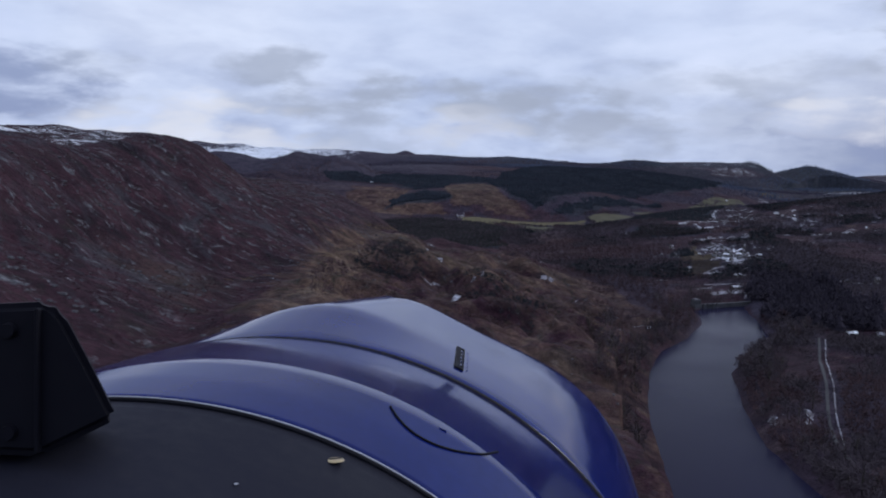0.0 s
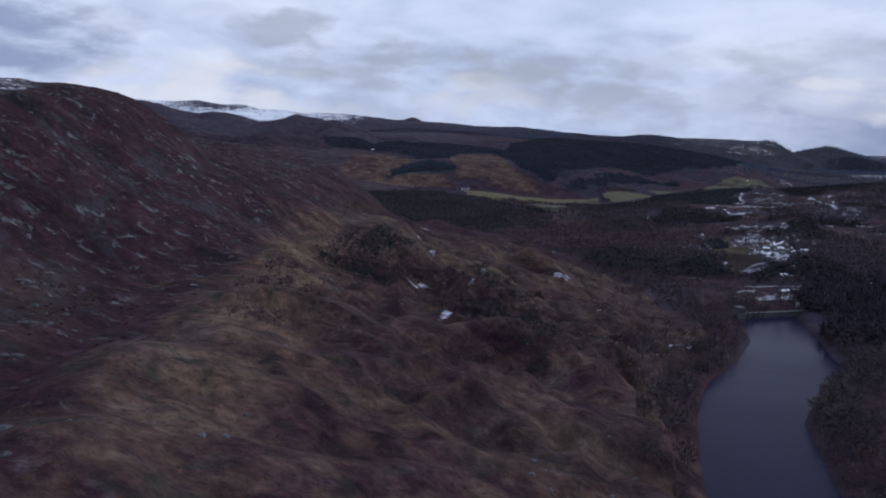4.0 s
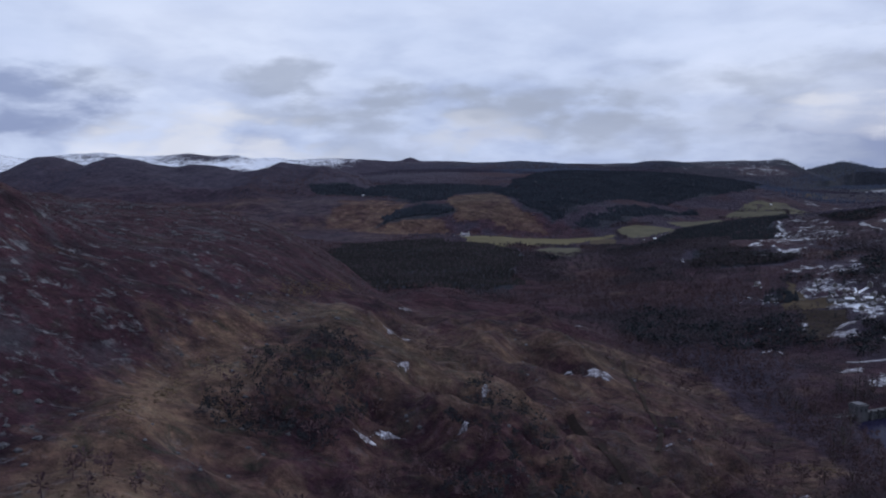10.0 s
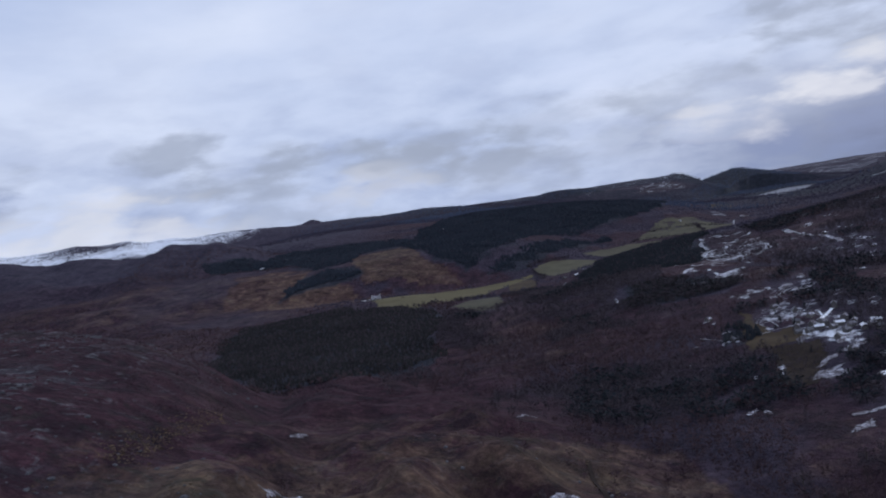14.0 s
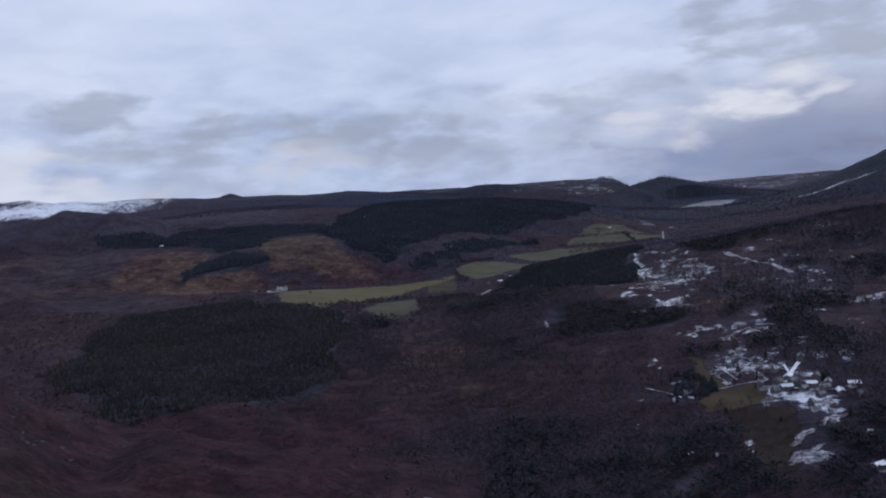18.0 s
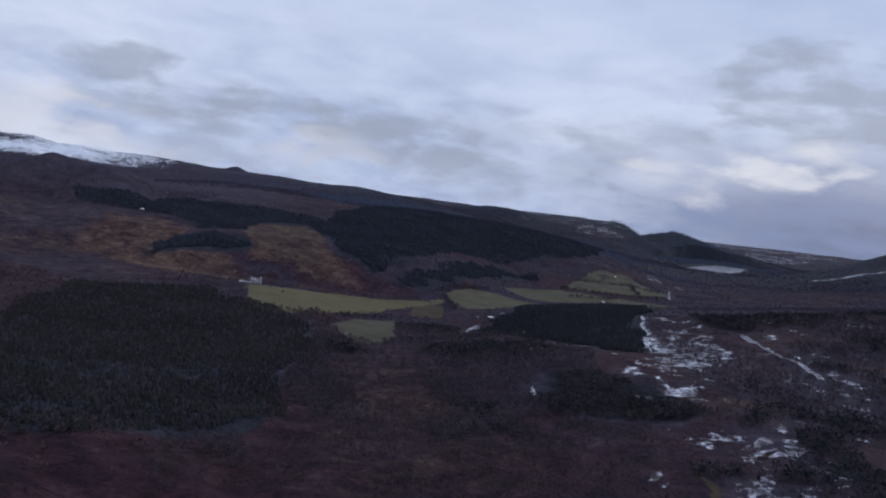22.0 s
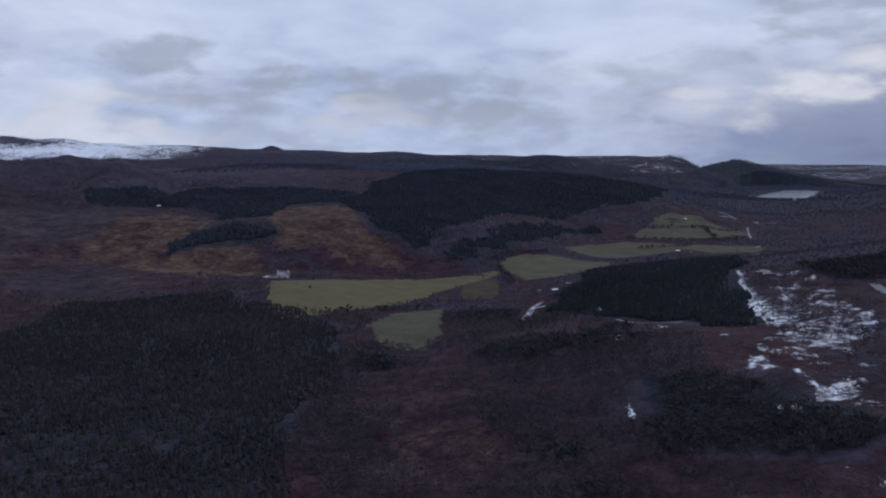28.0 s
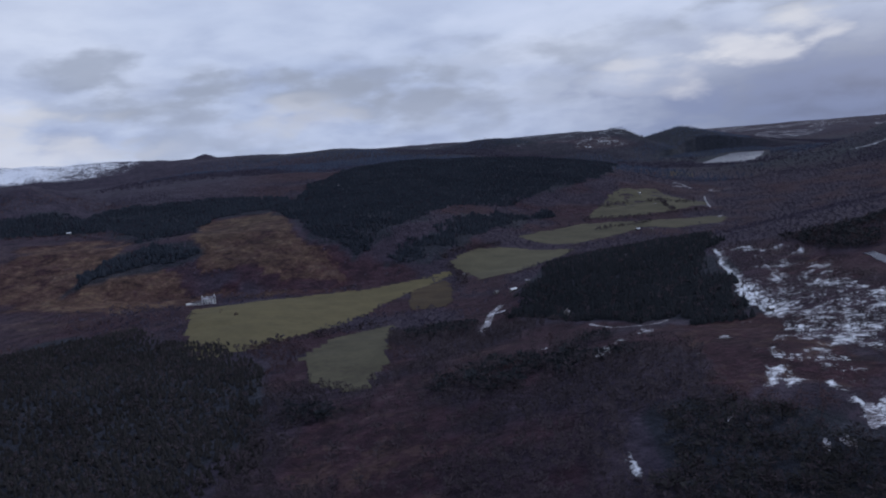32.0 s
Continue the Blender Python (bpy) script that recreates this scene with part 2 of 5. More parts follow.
def height(x, y):
    x, y = np.asarray(x, float), np.asarray(y, float)
    z = 4.0 - 7.5 * step(y, 1150, 1650) + 3 * (fbm(x, y, 300, 3) - 0.5)
    # moor rising from the lake to the crest on the west side
    rise = np.maximum(0, 150 - x)
    slope = 6 + 0.30 * rise
    crest = 120 + 46 * (fbm(x, y, 260, 11) - 0.5)
    slope = crest * (1 - np.exp(-slope / crest * (1 + 0.45 * slope / crest)))
    end = 760 - 0.25 * (x + 100) + 120 * (fbm(x, y, 200, 12) - 0.5)
    slope = slope * (1 - 0.86 * step(y, end - 150, end + 420)) * (1 - step(y, 1150, 1600))
    z = np.maximum(z, slope * step(x, 175, 120))
    # the heather hill above the moor: its foot, and the crest falling to a level spur in the north
    foot_x = np.interp(y, [200, 300, 364, 405, 500, 580, 700, 840, 1000], [-75, -80, -84, -92, -80, -52, -34, -26, -40]) + 14 * (fbm(x, y, 60, 13) - 0.5)
    foot_z = np.interp(y, [200, 405, 500, 580, 700, 840, 1000], [60, 56, 60, 57, 52, 30, 14])
    up = np.maximum(0, foot_x - x)
    summit = 97 + 38 * step(-x, 120, 190) * (1 - step(y, 590, 700)) + 9 * step(-x, 210, 330) * step(y, 600, 700) + 14 * (fbm(x, y, 130, 14, 4) - 0.5)
    hill = foot_z + (summit - foot_z) * (1 - np.exp(-(up / 62) ** 1.4))
    over = step(y + 0.2 * x + 50 * (fbm(x, y, 110, 15) - 0.5), 850, 1010)
    hill = hill * (1 - over) + np.minimum(hill, 16) * over
    z = np.where(y < 1150, np.minimum(z, np.maximum(foot_z + 4, 18)), z)
    onto = step(foot_x - x, -30, 12) * (1 - step(y, 1000, 1150))
    z = z * (1 - onto) + hill * onto
    knoll = 26 * (fbm(x, y, 70, 21, 4, 0.55) - 0.5) * (1 - 0.6 * onto)
    z = z + knoll * step(rise, 10, 90) * (1 - step(y, 900, 1300))
    crag = 1 - 2 * np.abs(fbm(x + 0.3 * y, y, 52, 23, 4, 0.55) - 0.5)
    z = z + 34 * (crag - 0.82) * bump(x, y, 50, 500, 95, 240, 0, 3) * step(-in_lake(x, y), 6, 40)
    z = z - 14 * bump(x, y, 45, 545, 75, 70) - 8 * bump(x, y, -10, 420, 40, 120)
    # east side: ground rising behind the village
    z = z + step(x, 240, 900) * 75 * step(y, 600, 1000) * (1 - step(y, 1300 + 0.15 * x, 1750 + 0.35 * x))
    z = z + 16 * bump(x, y, 320, 930, 160, 200) + 22 * bump(x, y, 330, 1210, 140, 170) + 14 * bump(x, y, 480, 1560, 150, 180)
    z = z + step(x, 250, 700) * 45 * (1 - step(y, 500, 900))
    # hillside north-west with the clearings, and the wooded hill beside it
    left = 1 - step(x, 130 + 0.25 * (y - 1800), 520 + 0.45 * (y - 1800))
    climb = np.interp(y, [1780, 1850, 1960, 2100, 2400, 2800, 3300], [0, 22, 50, 62, 78, 100, 100])
    z = z + left * (1 - 0.2 * step(-x, 100, 500)) * climb * (0.85 + 0.3 * fbm(x, y, 380, 31))
    z = np.maximum(z, 92 * bump(x, y, 560, 2850, 440, 480, 0, 2.6) + 10 * fbm(x, y, 200, 32))
    west = 1 - step(x, -700, -60)
    z = z + west * 36 * step(y, 950, 1900) * fbm(x, y, 420, 33, 4) * (1 - step(y, 2400, 3000))
    # dark foothills with two small cones at their east end
    brow = np.interp(x, [-1600, -1180, -1129, -1067, -1010, -934, -873, -814, -740, -660, -580, -532, -488, -440, -395, -345, -312, -285, -230, 40],
                     [130, 132, 134, 160, 160, 138, 160, 152, 134, 142, 140, 127, 133, 147, 131, 126, 134, 125, 112, -60])
    z = np.maximum(z, (brow - 7 + 10 * (fbm(x, y, 60, 36) - 0.5)) * np.exp(-np.abs((y - 2460 - 60 * (fbm(x, y, 300, 37) - 0.5)) / np.where(y < 2460, 420, 300)) ** 1.7))
    fold = 1 - 2 * np.abs(fbm(x + 0.5 * y, y - 0.2 * x, 340, 35, 4) - 0.5)
    z = z + 46 * (fold - 0.78) * (1 - step(x, -420, -130)) * step(y, 950, 1300) * (1 - step(y, 2600, 3200))
    # far ridges
    far = np.hypot(x, y)
    rough = 15 * (fbm(x, y, 260, 42, 5, 0.55) - 0.5)
    snowy = np.interp(x * 4700 / np.maximum(y, 2000), [-3000, -2400, -2286, -2100, -1858, -1677, -1525, -1394, -1253, -1148, -1042, -900, -831, -640, -380, -36, 153, 373, 560, 800],
                      [205, 221, 195, 211, 226, 202, 205, 216, 196, 205, 182, 184, 174, 172, 161, 152, 143, 149, 128, -40])
    ridges = [
        122 * bump(x, y, 1935, 4400, 300, 380, 0, 1.35) + rough * 0.4,
        76 * bump(x, y, 1520, 4280, 420, 330, 0, 2.4) + rough * 0.6,
        136 * bump(x, y, 330, 4050, 700, 420, 0, 2.4) + rough,
        138 * bump(x, y, 1030, 4420, 420, 260, 0, 2.2) + rough,
        178 * bump(x, y, -215, 4800, 230, 240, 0, 1.5),
        step(far, 4000, 4800) * (1 - step(x, 1660, 1800)) * (128 + 30 * (fbm(x, y, 700, 41, 3) - 0.5)) + rough,
        snowy * step(y + 160 * (fbm(x, y, 420, 43) - 0.5), 3700, 4650) + 1.3 * rough * step(y, 3600, 4200),
        (78 + 14 * fbm(x, y, 500, 44)) * step(x, 1700, 2500) * step(far, 4900, 5900) + rough * 0.5,
    ]
    z = np.maximum(z, np.maximum.reduce(ridges))
    # east mountain
    z = z + 375 * bump(x, y, 2480, 2420, 640, 620, 20, 2.2) * (0.75 + 0.5 * fbm(x, y, 350, 51)) + 36 * bump(x, y, 1840, 2800, 210, 200) + 30 * step(x, 1500, 2300) * (1 - step(y, 2600, 3400))
    rough = 1 - 0.75 * step(y, 1350, 1550) * step(x, 0, 100) * (1 - step(x, 1000, 1200)) * (1 - step(y, 2000, 2500))
    z = z + rough * (10 * (fbm(x, y, 130, 61) - 0.5) + 3.0 * (fbm(x, y, 24, 62, 3) - 0.5)) * step(far, 100, 400)
    z = z - 9 * bump(x, y, 30, 1755, 120, 70, 0, 3)
    z = z + 9 * bump(x, y, 1270, 2860, 190, 130, -30, 3)
    vale = step(x, 60, 230) * step(y, 1350, 1620) * (1 - step(y, 2550, 2950)) * (1 - step(x, 850 + 0.25 * (y - 2000), 1150 + 0.25 * (y - 2000))) * (1 - bump(x, y, 440, 1520, 130, 230, 0, 4))
    z = z - 15 * vale * (1 - step(z, 12, 40))
    z = np.maximum(z, 2.0 - 8 * step(y, 1000, 1500) - 15 * vale + 1.5 * fbm(x, y, 60, 63))
    lake = in_lake(x, y)
    z = np.where(lake > -16, np.minimum(z, np.maximum(0.9 - lake * 0.55, -4)), z)
    loch = in_loch(x, y)
    z = np.where(loch > -3, np.where(loch > 0, -0.2 - 5 * loch, np.clip(z, 0.5, 0.7 - loch * 3.5)), z)
    return z


# ---- end of terrain ----
# ---- materials ----
def material(name, rough=0.9, spec=0.2):
    m = bpy.data.materials.new(name)
    m.use_nodes = True
    b = m.node_tree.nodes["Principled BSDF"]
    b.inputs["Roughness"].default_value = rough
    b.inputs["Specular IOR Level"].default_value = spec
    return m, m.node_tree.nodes, m.node_tree.links, b


def noise_node(n, l, scale, detail=5.0, rough=0.6, vec=None, distort=0.0):
    t = n.new("ShaderNodeTexNoise")
    t.inputs["Scale"].default_value, t.inputs["Detail"].default_value = scale, detail
    t.inputs["Roughness"].default_value, t.inputs["Distortion"].default_value = rough, distort
    if vec is not None:
        l.new(vec, t.inputs["Vector"])
    return t.outputs["Fac"]


def ramp_node(n, l, fac, stops):
    r = ramp_of(n.new("ShaderNodeValToRGB"), stops)
    l.new(fac, r.inputs[0])
    return r.outputs[0]


def mix_node(n, l, fac, a, b, mode='MIX'):
    m = n.new("ShaderNodeMix")
    m.data_type, m.blend_type = 'RGBA', mode
    for socket, v in ((m.inputs[0], fac), (m.inputs[6], a), (m.inputs[7], b)):
        if hasattr(v, "is_output"):
            l.new(v, socket)
        elif isinstance(v, (int, float)):
            socket.default_value = v
        else:
            socket.default_value = (*v, 1)
    return m.outputs[2]


def math_node(n, l, op, a, b=0.0, c=0.0, clamp=False):
    m = n.new("ShaderNodeMath")
    m.operation, m.use_clamp = op, clamp
    for socket, v in zip(m.inputs, (a, b, c)):
        if hasattr(v, "is_output"):
            l.new(v, socket)
        else:
            socket.default_value = v
    return m.outputs[0]


def bump_node(n, l, b, fac, strength, dist):
    u = n.new("ShaderNodeBump")
    u.inputs["Strength"].default_value, u.inputs["Distance"].default_value = strength, dist
    l.new(fac, u.inputs["Height"])
    l.new(u.outputs[0], b.inputs["Normal"])


def attr_node(n, name):
    a = n.new("ShaderNodeAttribute")
    a.attribute_name = name
    return a.outputs["Fac"]


def ground_material():
    m, n, l, b = material("moor_ground", 0.95, 0.1)
    pos = n.new("ShaderNodeNewGeometry").outputs["Position"]
    large = noise_node(n, l, 0.008, 6, 0.62, pos)
    mid = noise_node(n, l, 0.045, 6, 0.65, pos, 0.6)
    fine = noise_node(n, l, 0.35, 5, 0.7, pos)
    heather = ramp_node(n, l, mid, [(0.3, (0.009, 0.005, 0.009)), (0.46, (0.024, 0.0105, 0.0165)), (0.60, (0.039, 0.0175, 0.025)), (0.75, (0.054, 0.036, 0.043))])
    bracken = ramp_node(n, l, mid, [(0.3, (0.024, 0.016, 0.015)), (0.43, (0.086, 0.053, 0.041)), (0.56, (0.120, 0.080, 0.058)), (0.72, (0.142, 0.106, 0.075))])
    grass = ramp_node(n, l, mid, [(0.3, (0.050, 0.044, 0.028)), (0.55, (0.088, 0.076, 0.042)), (0.75, (0.120, 0.105, 0.060))])
    # woodland floors: their own dark tone, with painted haze in the purple and blue
    wood = ramp_node(n, l, mid, [(0.3, (0.022, 0.019, 0.032)), (0.55, (0.040, 0.034, 0.052)), (0.75, (0.060, 0.051, 0.074))])
    pine = ramp_node(n, l, mid, [(0.3, (0.014, 0.017, 0.024)), (0.55, (0.023, 0.027, 0.038)), (0.75, (0.035, 0.040, 0.055))])
    patch = math_node(n, l, 'MULTIPLY_ADD', noise_node(n, l, 0.022, 6, 0.68, pos, 1.4), 0.6, math_node(n, l, 'MULTIPLY', noise_node(n, l, 0.085, 5, 0.65, pos, 1.2), 0.4))
    col = mix_node(n, l, math_node(n, l, 'MULTIPLY_ADD', math_node(n, l, 'SUBTRACT', patch, 0.5), 4.0, attr_node(n, "bracken"), True), heather, bracken)
    col = mix_node(n, l, math_node(n, l, 'MULTIPLY_ADD', math_node(n, l, 'SUBTRACT', large, 0.5), 1.2, attr_node(n, "grass"), True), col, grass)
    # low juniper and rushes in the hollows
    scrub = noise_node(n, l, 0.07, 7, 0.7, pos, 1.0)
    scrubmask = math_node(n, l, 'MULTIPLY', math_node(n, l, 'SUBTRACT', scrub, 0.53), 9.0, 0, True)
    col = mix_node(n, l, math_node(n, l, 'MULTIPLY', scrubmask, attr_node(n, "scrub"), 0, True), col, (0.022, 0.026, 0.020))
    col = mix_node(n, l, attr_node(n, "wood"), col, wood)
    col = mix_node(n, l, attr_node(n, "pine"), col, pine)
    # bare rock in patches
    scree = math_node(n, l, 'MULTIPLY', math_node(n, l, 'SUBTRACT', noise_node(n, l, 0.026, 7, 0.7, pos, 1.0), 0.51), 8.0, 0, True)
    scree = math_node(n, l, 'MULTIPLY', math_node(n, l, 'MULTIPLY', scree, 0.75), attr_node(n, "rock"), 0, True)
    col = mix_node(n, l, scree, col, (0.037, 0.036, 0.046))
    rk = noise_node(n, l, 0.12, 5, 0.72, pos, 0.6)
    rockmask = math_node(n, l, 'MULTIPLY', math_node(n, l, 'SUBTRACT', rk, 0.568), 11.0, 0, True)
    rockmask = math_node(n, l, 'MULTIPLY', rockmask, attr_node(n, "rock"), 0, True)
    rock = ramp_node(n, l, fine, [(0.3, (0.050, 0.052, 0.062)), (0.6, (0.115, 0.117, 0.132)), (0.8, (0.20, 0.20, 0.22))])
    col = mix_node(n, l, rockmask, col, rock)
    tussock = math_node(n, l, 'MULTIPLY_ADD', noise_node(n, l, 0.13, 5, 0.7, pos, 0.8), 0.5, math_node(n, l, 'MULTIPLY', fine, 0.5))
    grain = ramp_node(n, l, tussock, [(0.32, (0.36, 0.36, 0.38)), (0.5, (0.95, 0.95, 0.95)), (0.66, (1.65, 1.6, 1.55))])
    col = mix_node(n, l, 1.0, col, grain, 'MULTIPLY')
    # lying snow, broken by the growth under it
    sn = math_node(n, l, 'MULTIPLY_ADD', noise_node(n, l, 0.11, 8, 0.8, pos, 0.9), 0.42, math_node(n, l, 'MULTIPLY', noise_node(n, l, 0.022, 7, 0.72, pos, 1.0), 0.34))
    sn = math_node(n, l, 'MULTIPLY_ADD', noise_node(n, l, 0.42, 5, 0.7, pos, 0.6), 0.24, sn)
    thr = math_node(n, l, 'MULTIPLY_ADD', attr_node(n, "snow"), 0.36, math_node(n, l, 'SUBTRACT', sn, 0.75))
    snow = math_node(n, l, 'MULTIPLY', thr, 13.0, 0, True)
    col = mix_node(n, l, snow, col, (0.70, 0.73, 0.80))
    l.new(col, b.inputs["Base Color"])
    bump_node(n, l, b, tussock, 1.0, 2.2)
    return m


def water_material(name="still_water", spec=0.13, calm=(0.22, 0.34)):
    m, n, l, b = material(name, 0.06, spec)
    b.inputs["IOR"].default_value = 1.33
    pos = n.new("ShaderNodeNewGeometry").outputs["Position"]
    b.inputs["Base Color"].default_value = (0.015, 0.014, 0.034, 1)
    w = noise_node(n, l, 0.5, 4, 0.6, pos)
    r = ramp_node(n, l, noise_node(n, l, 0.02, 3, 0.5, pos), [(0.35, (calm[0],) * 3), (0.65, (calm[1],) * 3)])
    l.new(r, b.inputs["Roughness"])
    bump_node(n, l, b, w, 0.3 if spec < 0.3 else 0.05, 0.15)
    return m


def foliage_material(name, dark, light, rough=0.95):
    m, n, l, b = material(name, rough, 0.05)
    g = n.new("ShaderNodeNewGeometry")
    o = n.new("ShaderNodeObjectInfo")
    broad = noise_node(n, l, 0.011, 5, 0.6, g.outputs["Position"], 0.5)
    patch = math_node(n, l, 'MULTIPLY_ADD', noise_node(n, l, 0.06, 4, 0.6, g.outputs["Position"]), 0.45, math_node(n, l, 'MULTIPLY', broad, 0.75))
    v = math_node(n, l, 'MULTIPLY_ADD', g.outputs["Random Per Island"], 0.22, math_node(n, l, 'MULTIPLY_ADD', patch, 1.5, -0.48))
    v = math_node(n, l, 'MULTIPLY_ADD', o.outputs["Random"], 0.2, v)
    l.new(ramp_node(n, l, v, [(0.15, dark), (0.85, light)]), b.inputs["Base Color"])
    # fine twigs and needles catch the light from all sides
    lean = n.new("ShaderNodeVectorMath"); lean.operation = 'MULTIPLY_ADD'
    l.new(g.outputs["Normal"], lean.inputs[0])
    lean.inputs[1].default_value, lean.inputs[2].default_value = (0.45, 0.45, 0.45), (0, 0, 0.55)
    l.new(lean.outputs[0], b.inputs["Normal"])
    return m


def plain_material(name, a, c, scale=2.0, rough=0.8, spec=0.3, bumps=0.2, dist=0.02):
    m, n, l, b = material(name, rough, spec)
    pos = n.new("ShaderNodeNewGeometry").outputs["Position"]
    o = n.new("ShaderNodeObjectInfo")
    f = noise_node(n, l, scale, 6, 0.65, pos)
    f2 = noise_node(n, l, scale * 7, 4, 0.6, pos)
    v = math_node(n, l, 'MULTIPLY_ADD', f2, 0.35, math_node(n, l, 'MULTIPLY', f, 0.65))
    v = math_node(n, l, 'MULTIPLY_ADD', math_node(n, l, 'SUBTRACT', o.outputs["Random"], 0.5), 0.2, v)
    l.new(ramp_node(n, l, v, [(0.3, a), (0.7, c)]), b.inputs["Base Color"])
    bump_node(n, l, b, f2, bumps, dist)
    return m


def broken_snow():
    """Thin snow with dark grass and stones coming through."""
    m, n, l, b = material("thin_snow", 0.85, 0.15)
    pos = n.new("ShaderNodeNewGeometry").outputs["Position"]
    f = math_node(n, l, 'MULTIPLY_ADD', noise_node(n, l, 0.9, 8, 0.75, pos, 0.8), 0.6, math_node(n, l, 'MULTIPLY', noise_node(n, l, 0.14, 4, 0.6, pos, 0.6), 0.4))
    l.new(ramp_node(n, l, f, [(0.44, (0.036, 0.028, 0.032)), (0.52, (0.20, 0.19, 0.22)), (0.62, (0.68, 0.71, 0.79))]), b.inputs["Base Color"])
    bump_node(n, l, b, f, 0.5, 0.1)
    return m


MOOR = ground_material()
WATER = water_material("still_water", 0.03, (0.14, 0.26))
PALE_WATER = water_material("pale_water", 0.8, (0.26, 0.34))
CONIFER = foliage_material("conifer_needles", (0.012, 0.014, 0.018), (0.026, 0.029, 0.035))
# middle-distance conifers: a step bluer, the weaker grade of the painted haze
MID_CONIFER = foliage_material("mid_haze_needles", (0.012, 0.016, 0.024), (0.028, 0.034, 0.046))
# far conifers: lighter and bluer, with distance haze put into the colour
HAZED_CONIFER = foliage_material("hazed_conifer_needles", (0.032, 0.041, 0.070), (0.066, 0.082, 0.126))
MURK = foliage_material("dull_needles", (0.014, 0.014, 0.015), (0.036, 0.034, 0.036))
DARKWOOD = foliage_material("dark_twigs", (0.013, 0.011, 0.018), (0.034, 0.029, 0.041))
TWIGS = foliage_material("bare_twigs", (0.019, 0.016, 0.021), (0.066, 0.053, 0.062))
# twigs of the farther woods: purple-grey, haze painted over the bare brown
HAZED_TWIGS = foliage_material("hazed_twigs", (0.028, 0.025, 0.042), (0.070, 0.061, 0.088))
RUSSET = foliage_material("russet_twigs", (0.024, 0.016, 0.021), (0.078, 0.049, 0.054))
BARK = plain_material("bark", (0.03, 0.025, 0.022), (0.09, 0.075, 0.065), 1.5)
PASTURE = plain_material("pasture", (0.041, 0.037, 0.029), (0.090, 0.084, 0.056), 0.035, 0.95, 0.1, 0.3, 0.2)
HAYFIELD = plain_material("yellow_pasture", (0.056, 0.050, 0.030), (0.112, 0.096, 0.052), 0.035, 0.95, 0.1, 0.3, 0.2)
MEADOW = plain_material("rough_meadow", (0.011, 0.008, 0.009), (0.050, 0.035, 0.024), 0.22, 0.95, 0.1, 0.3, 0.1)
STUBBLE = plain_material("rough_grass", (0.040, 0.030, 0.022), (0.080, 0.058, 0.034), 0.05, 0.95, 0.1, 0.3, 0.2)
SNOW = plain_material("snow", (0.56, 0.59, 0.66), (0.82, 0.84, 0.88), 0.4, 0.7, 0.3, 0.4, 0.1)
PATCHY = broken_snow()
HEATHER = foliage_material("heather", (0.022, 0.010, 0.015), (0.052, 0.023, 0.031))
BRACKEN = foliage_material("dead_bracken", (0.044, 0.029, 0.022), (0.082, 0.057, 0.038))
ROCK = plain_material("grey_rock", (0.034, 0.033, 0.040), (0.115, 0.113, 0.126), 0.6, 0.9, 0.2, 0.6, 0.15)
STONE = plain_material("wall_stone", (0.07, 0.065, 0.068), (0.18, 0.165, 0.16), 0.8, 0.9, 0.2, 0.4, 0.05)
HARL = plain_material("white_harling", (0.55, 0.55, 0.54), (0.78, 0.78, 0.77), 0.5, 0.9, 0.2, 0.2, 0.02)
SLATE = plain_material("slate", (0.06, 0.06, 0.07), (0.14, 0.14, 0.16), 0.7, 0.7, 0.3, 0.3, 0.03)
CONCRETE = plain_material("weathered_concrete", (0.036, 0.036, 0.042), (0.115, 0.115, 0.125), 0.25, 0.9, 0.2, 0.3, 0.05)
ASPHALT = plain_material("wet_road", (0.028, 0.027, 0.032), (0.060, 0.058, 0.065), 0.3, 0.8, 0.3, 0.2, 0.02)
PATH = plain_material("trodden_earth", (0.014, 0.010, 0.010), (0.030, 0.021, 0.018), 0.3, 0.95, 0.1, 0.3, 0.05)
WITHERED = foliage_material("withered_grass", (0.070, 0.048, 0.034), (0.160, 0.118, 0.080))
TIMBER = plain_material("painted_timber", (0.05, 0.045, 0.04), (0.13, 0.11, 0.10), 1.5, 0.8, 0.3)
GLASS = plain_material("window_glass", (0.02, 0.024, 0.03), (0.04, 0.045, 0.055), 1.0, 0.08, 0.5, 0.0)
IRON = plain_material("painted_iron", (0.03, 0.035, 0.04), (0.07, 0.075, 0.08), 1.0, 0.5, 0.5)

# ---- building blocks ----
def part(name, bm, mat, parent=None, label=""):
    me = bpy.data.meshes.new(name)
    bm.to_mesh(me)
    bm.free()
    for mm in (mat if isinstance(mat, (list, tuple)) else [mat]):
        me.materials.append(mm)
    ob = new(name, me)
    ob.parent = parent
    return tagged(ob, label) if label else ob


def mesh_from(name, verts, faces, mat, smooth=False):
    """One mesh object from an array of corners in plan units and an array of triangles or quads."""
    verts, faces = np.asarray(verts, np.float32) * PLAN, np.asarray(faces, np.int32)
    me = bpy.data.meshes.new(name)
    me.vertices.add(len(verts))
    me.vertices.foreach_set("co", verts.ravel())
    k = faces.shape[1]
    me.loops.add(faces.size)
    me.loops.foreach_set("vertex_index", faces.ravel())
    me.polygons.add(len(faces))
    me.polygons.foreach_set("loop_start", np.arange(0, faces.size, k, dtype=np.int32))
    me.polygons.foreach_set("loop_total", np.full(len(faces), k, dtype=np.int32))
    me.polygons.foreach_set("use_smooth", np.full(len(faces), smooth))
    me.update(calc_edges=True)
    me.materials.append(mat)
    return new(name, me)


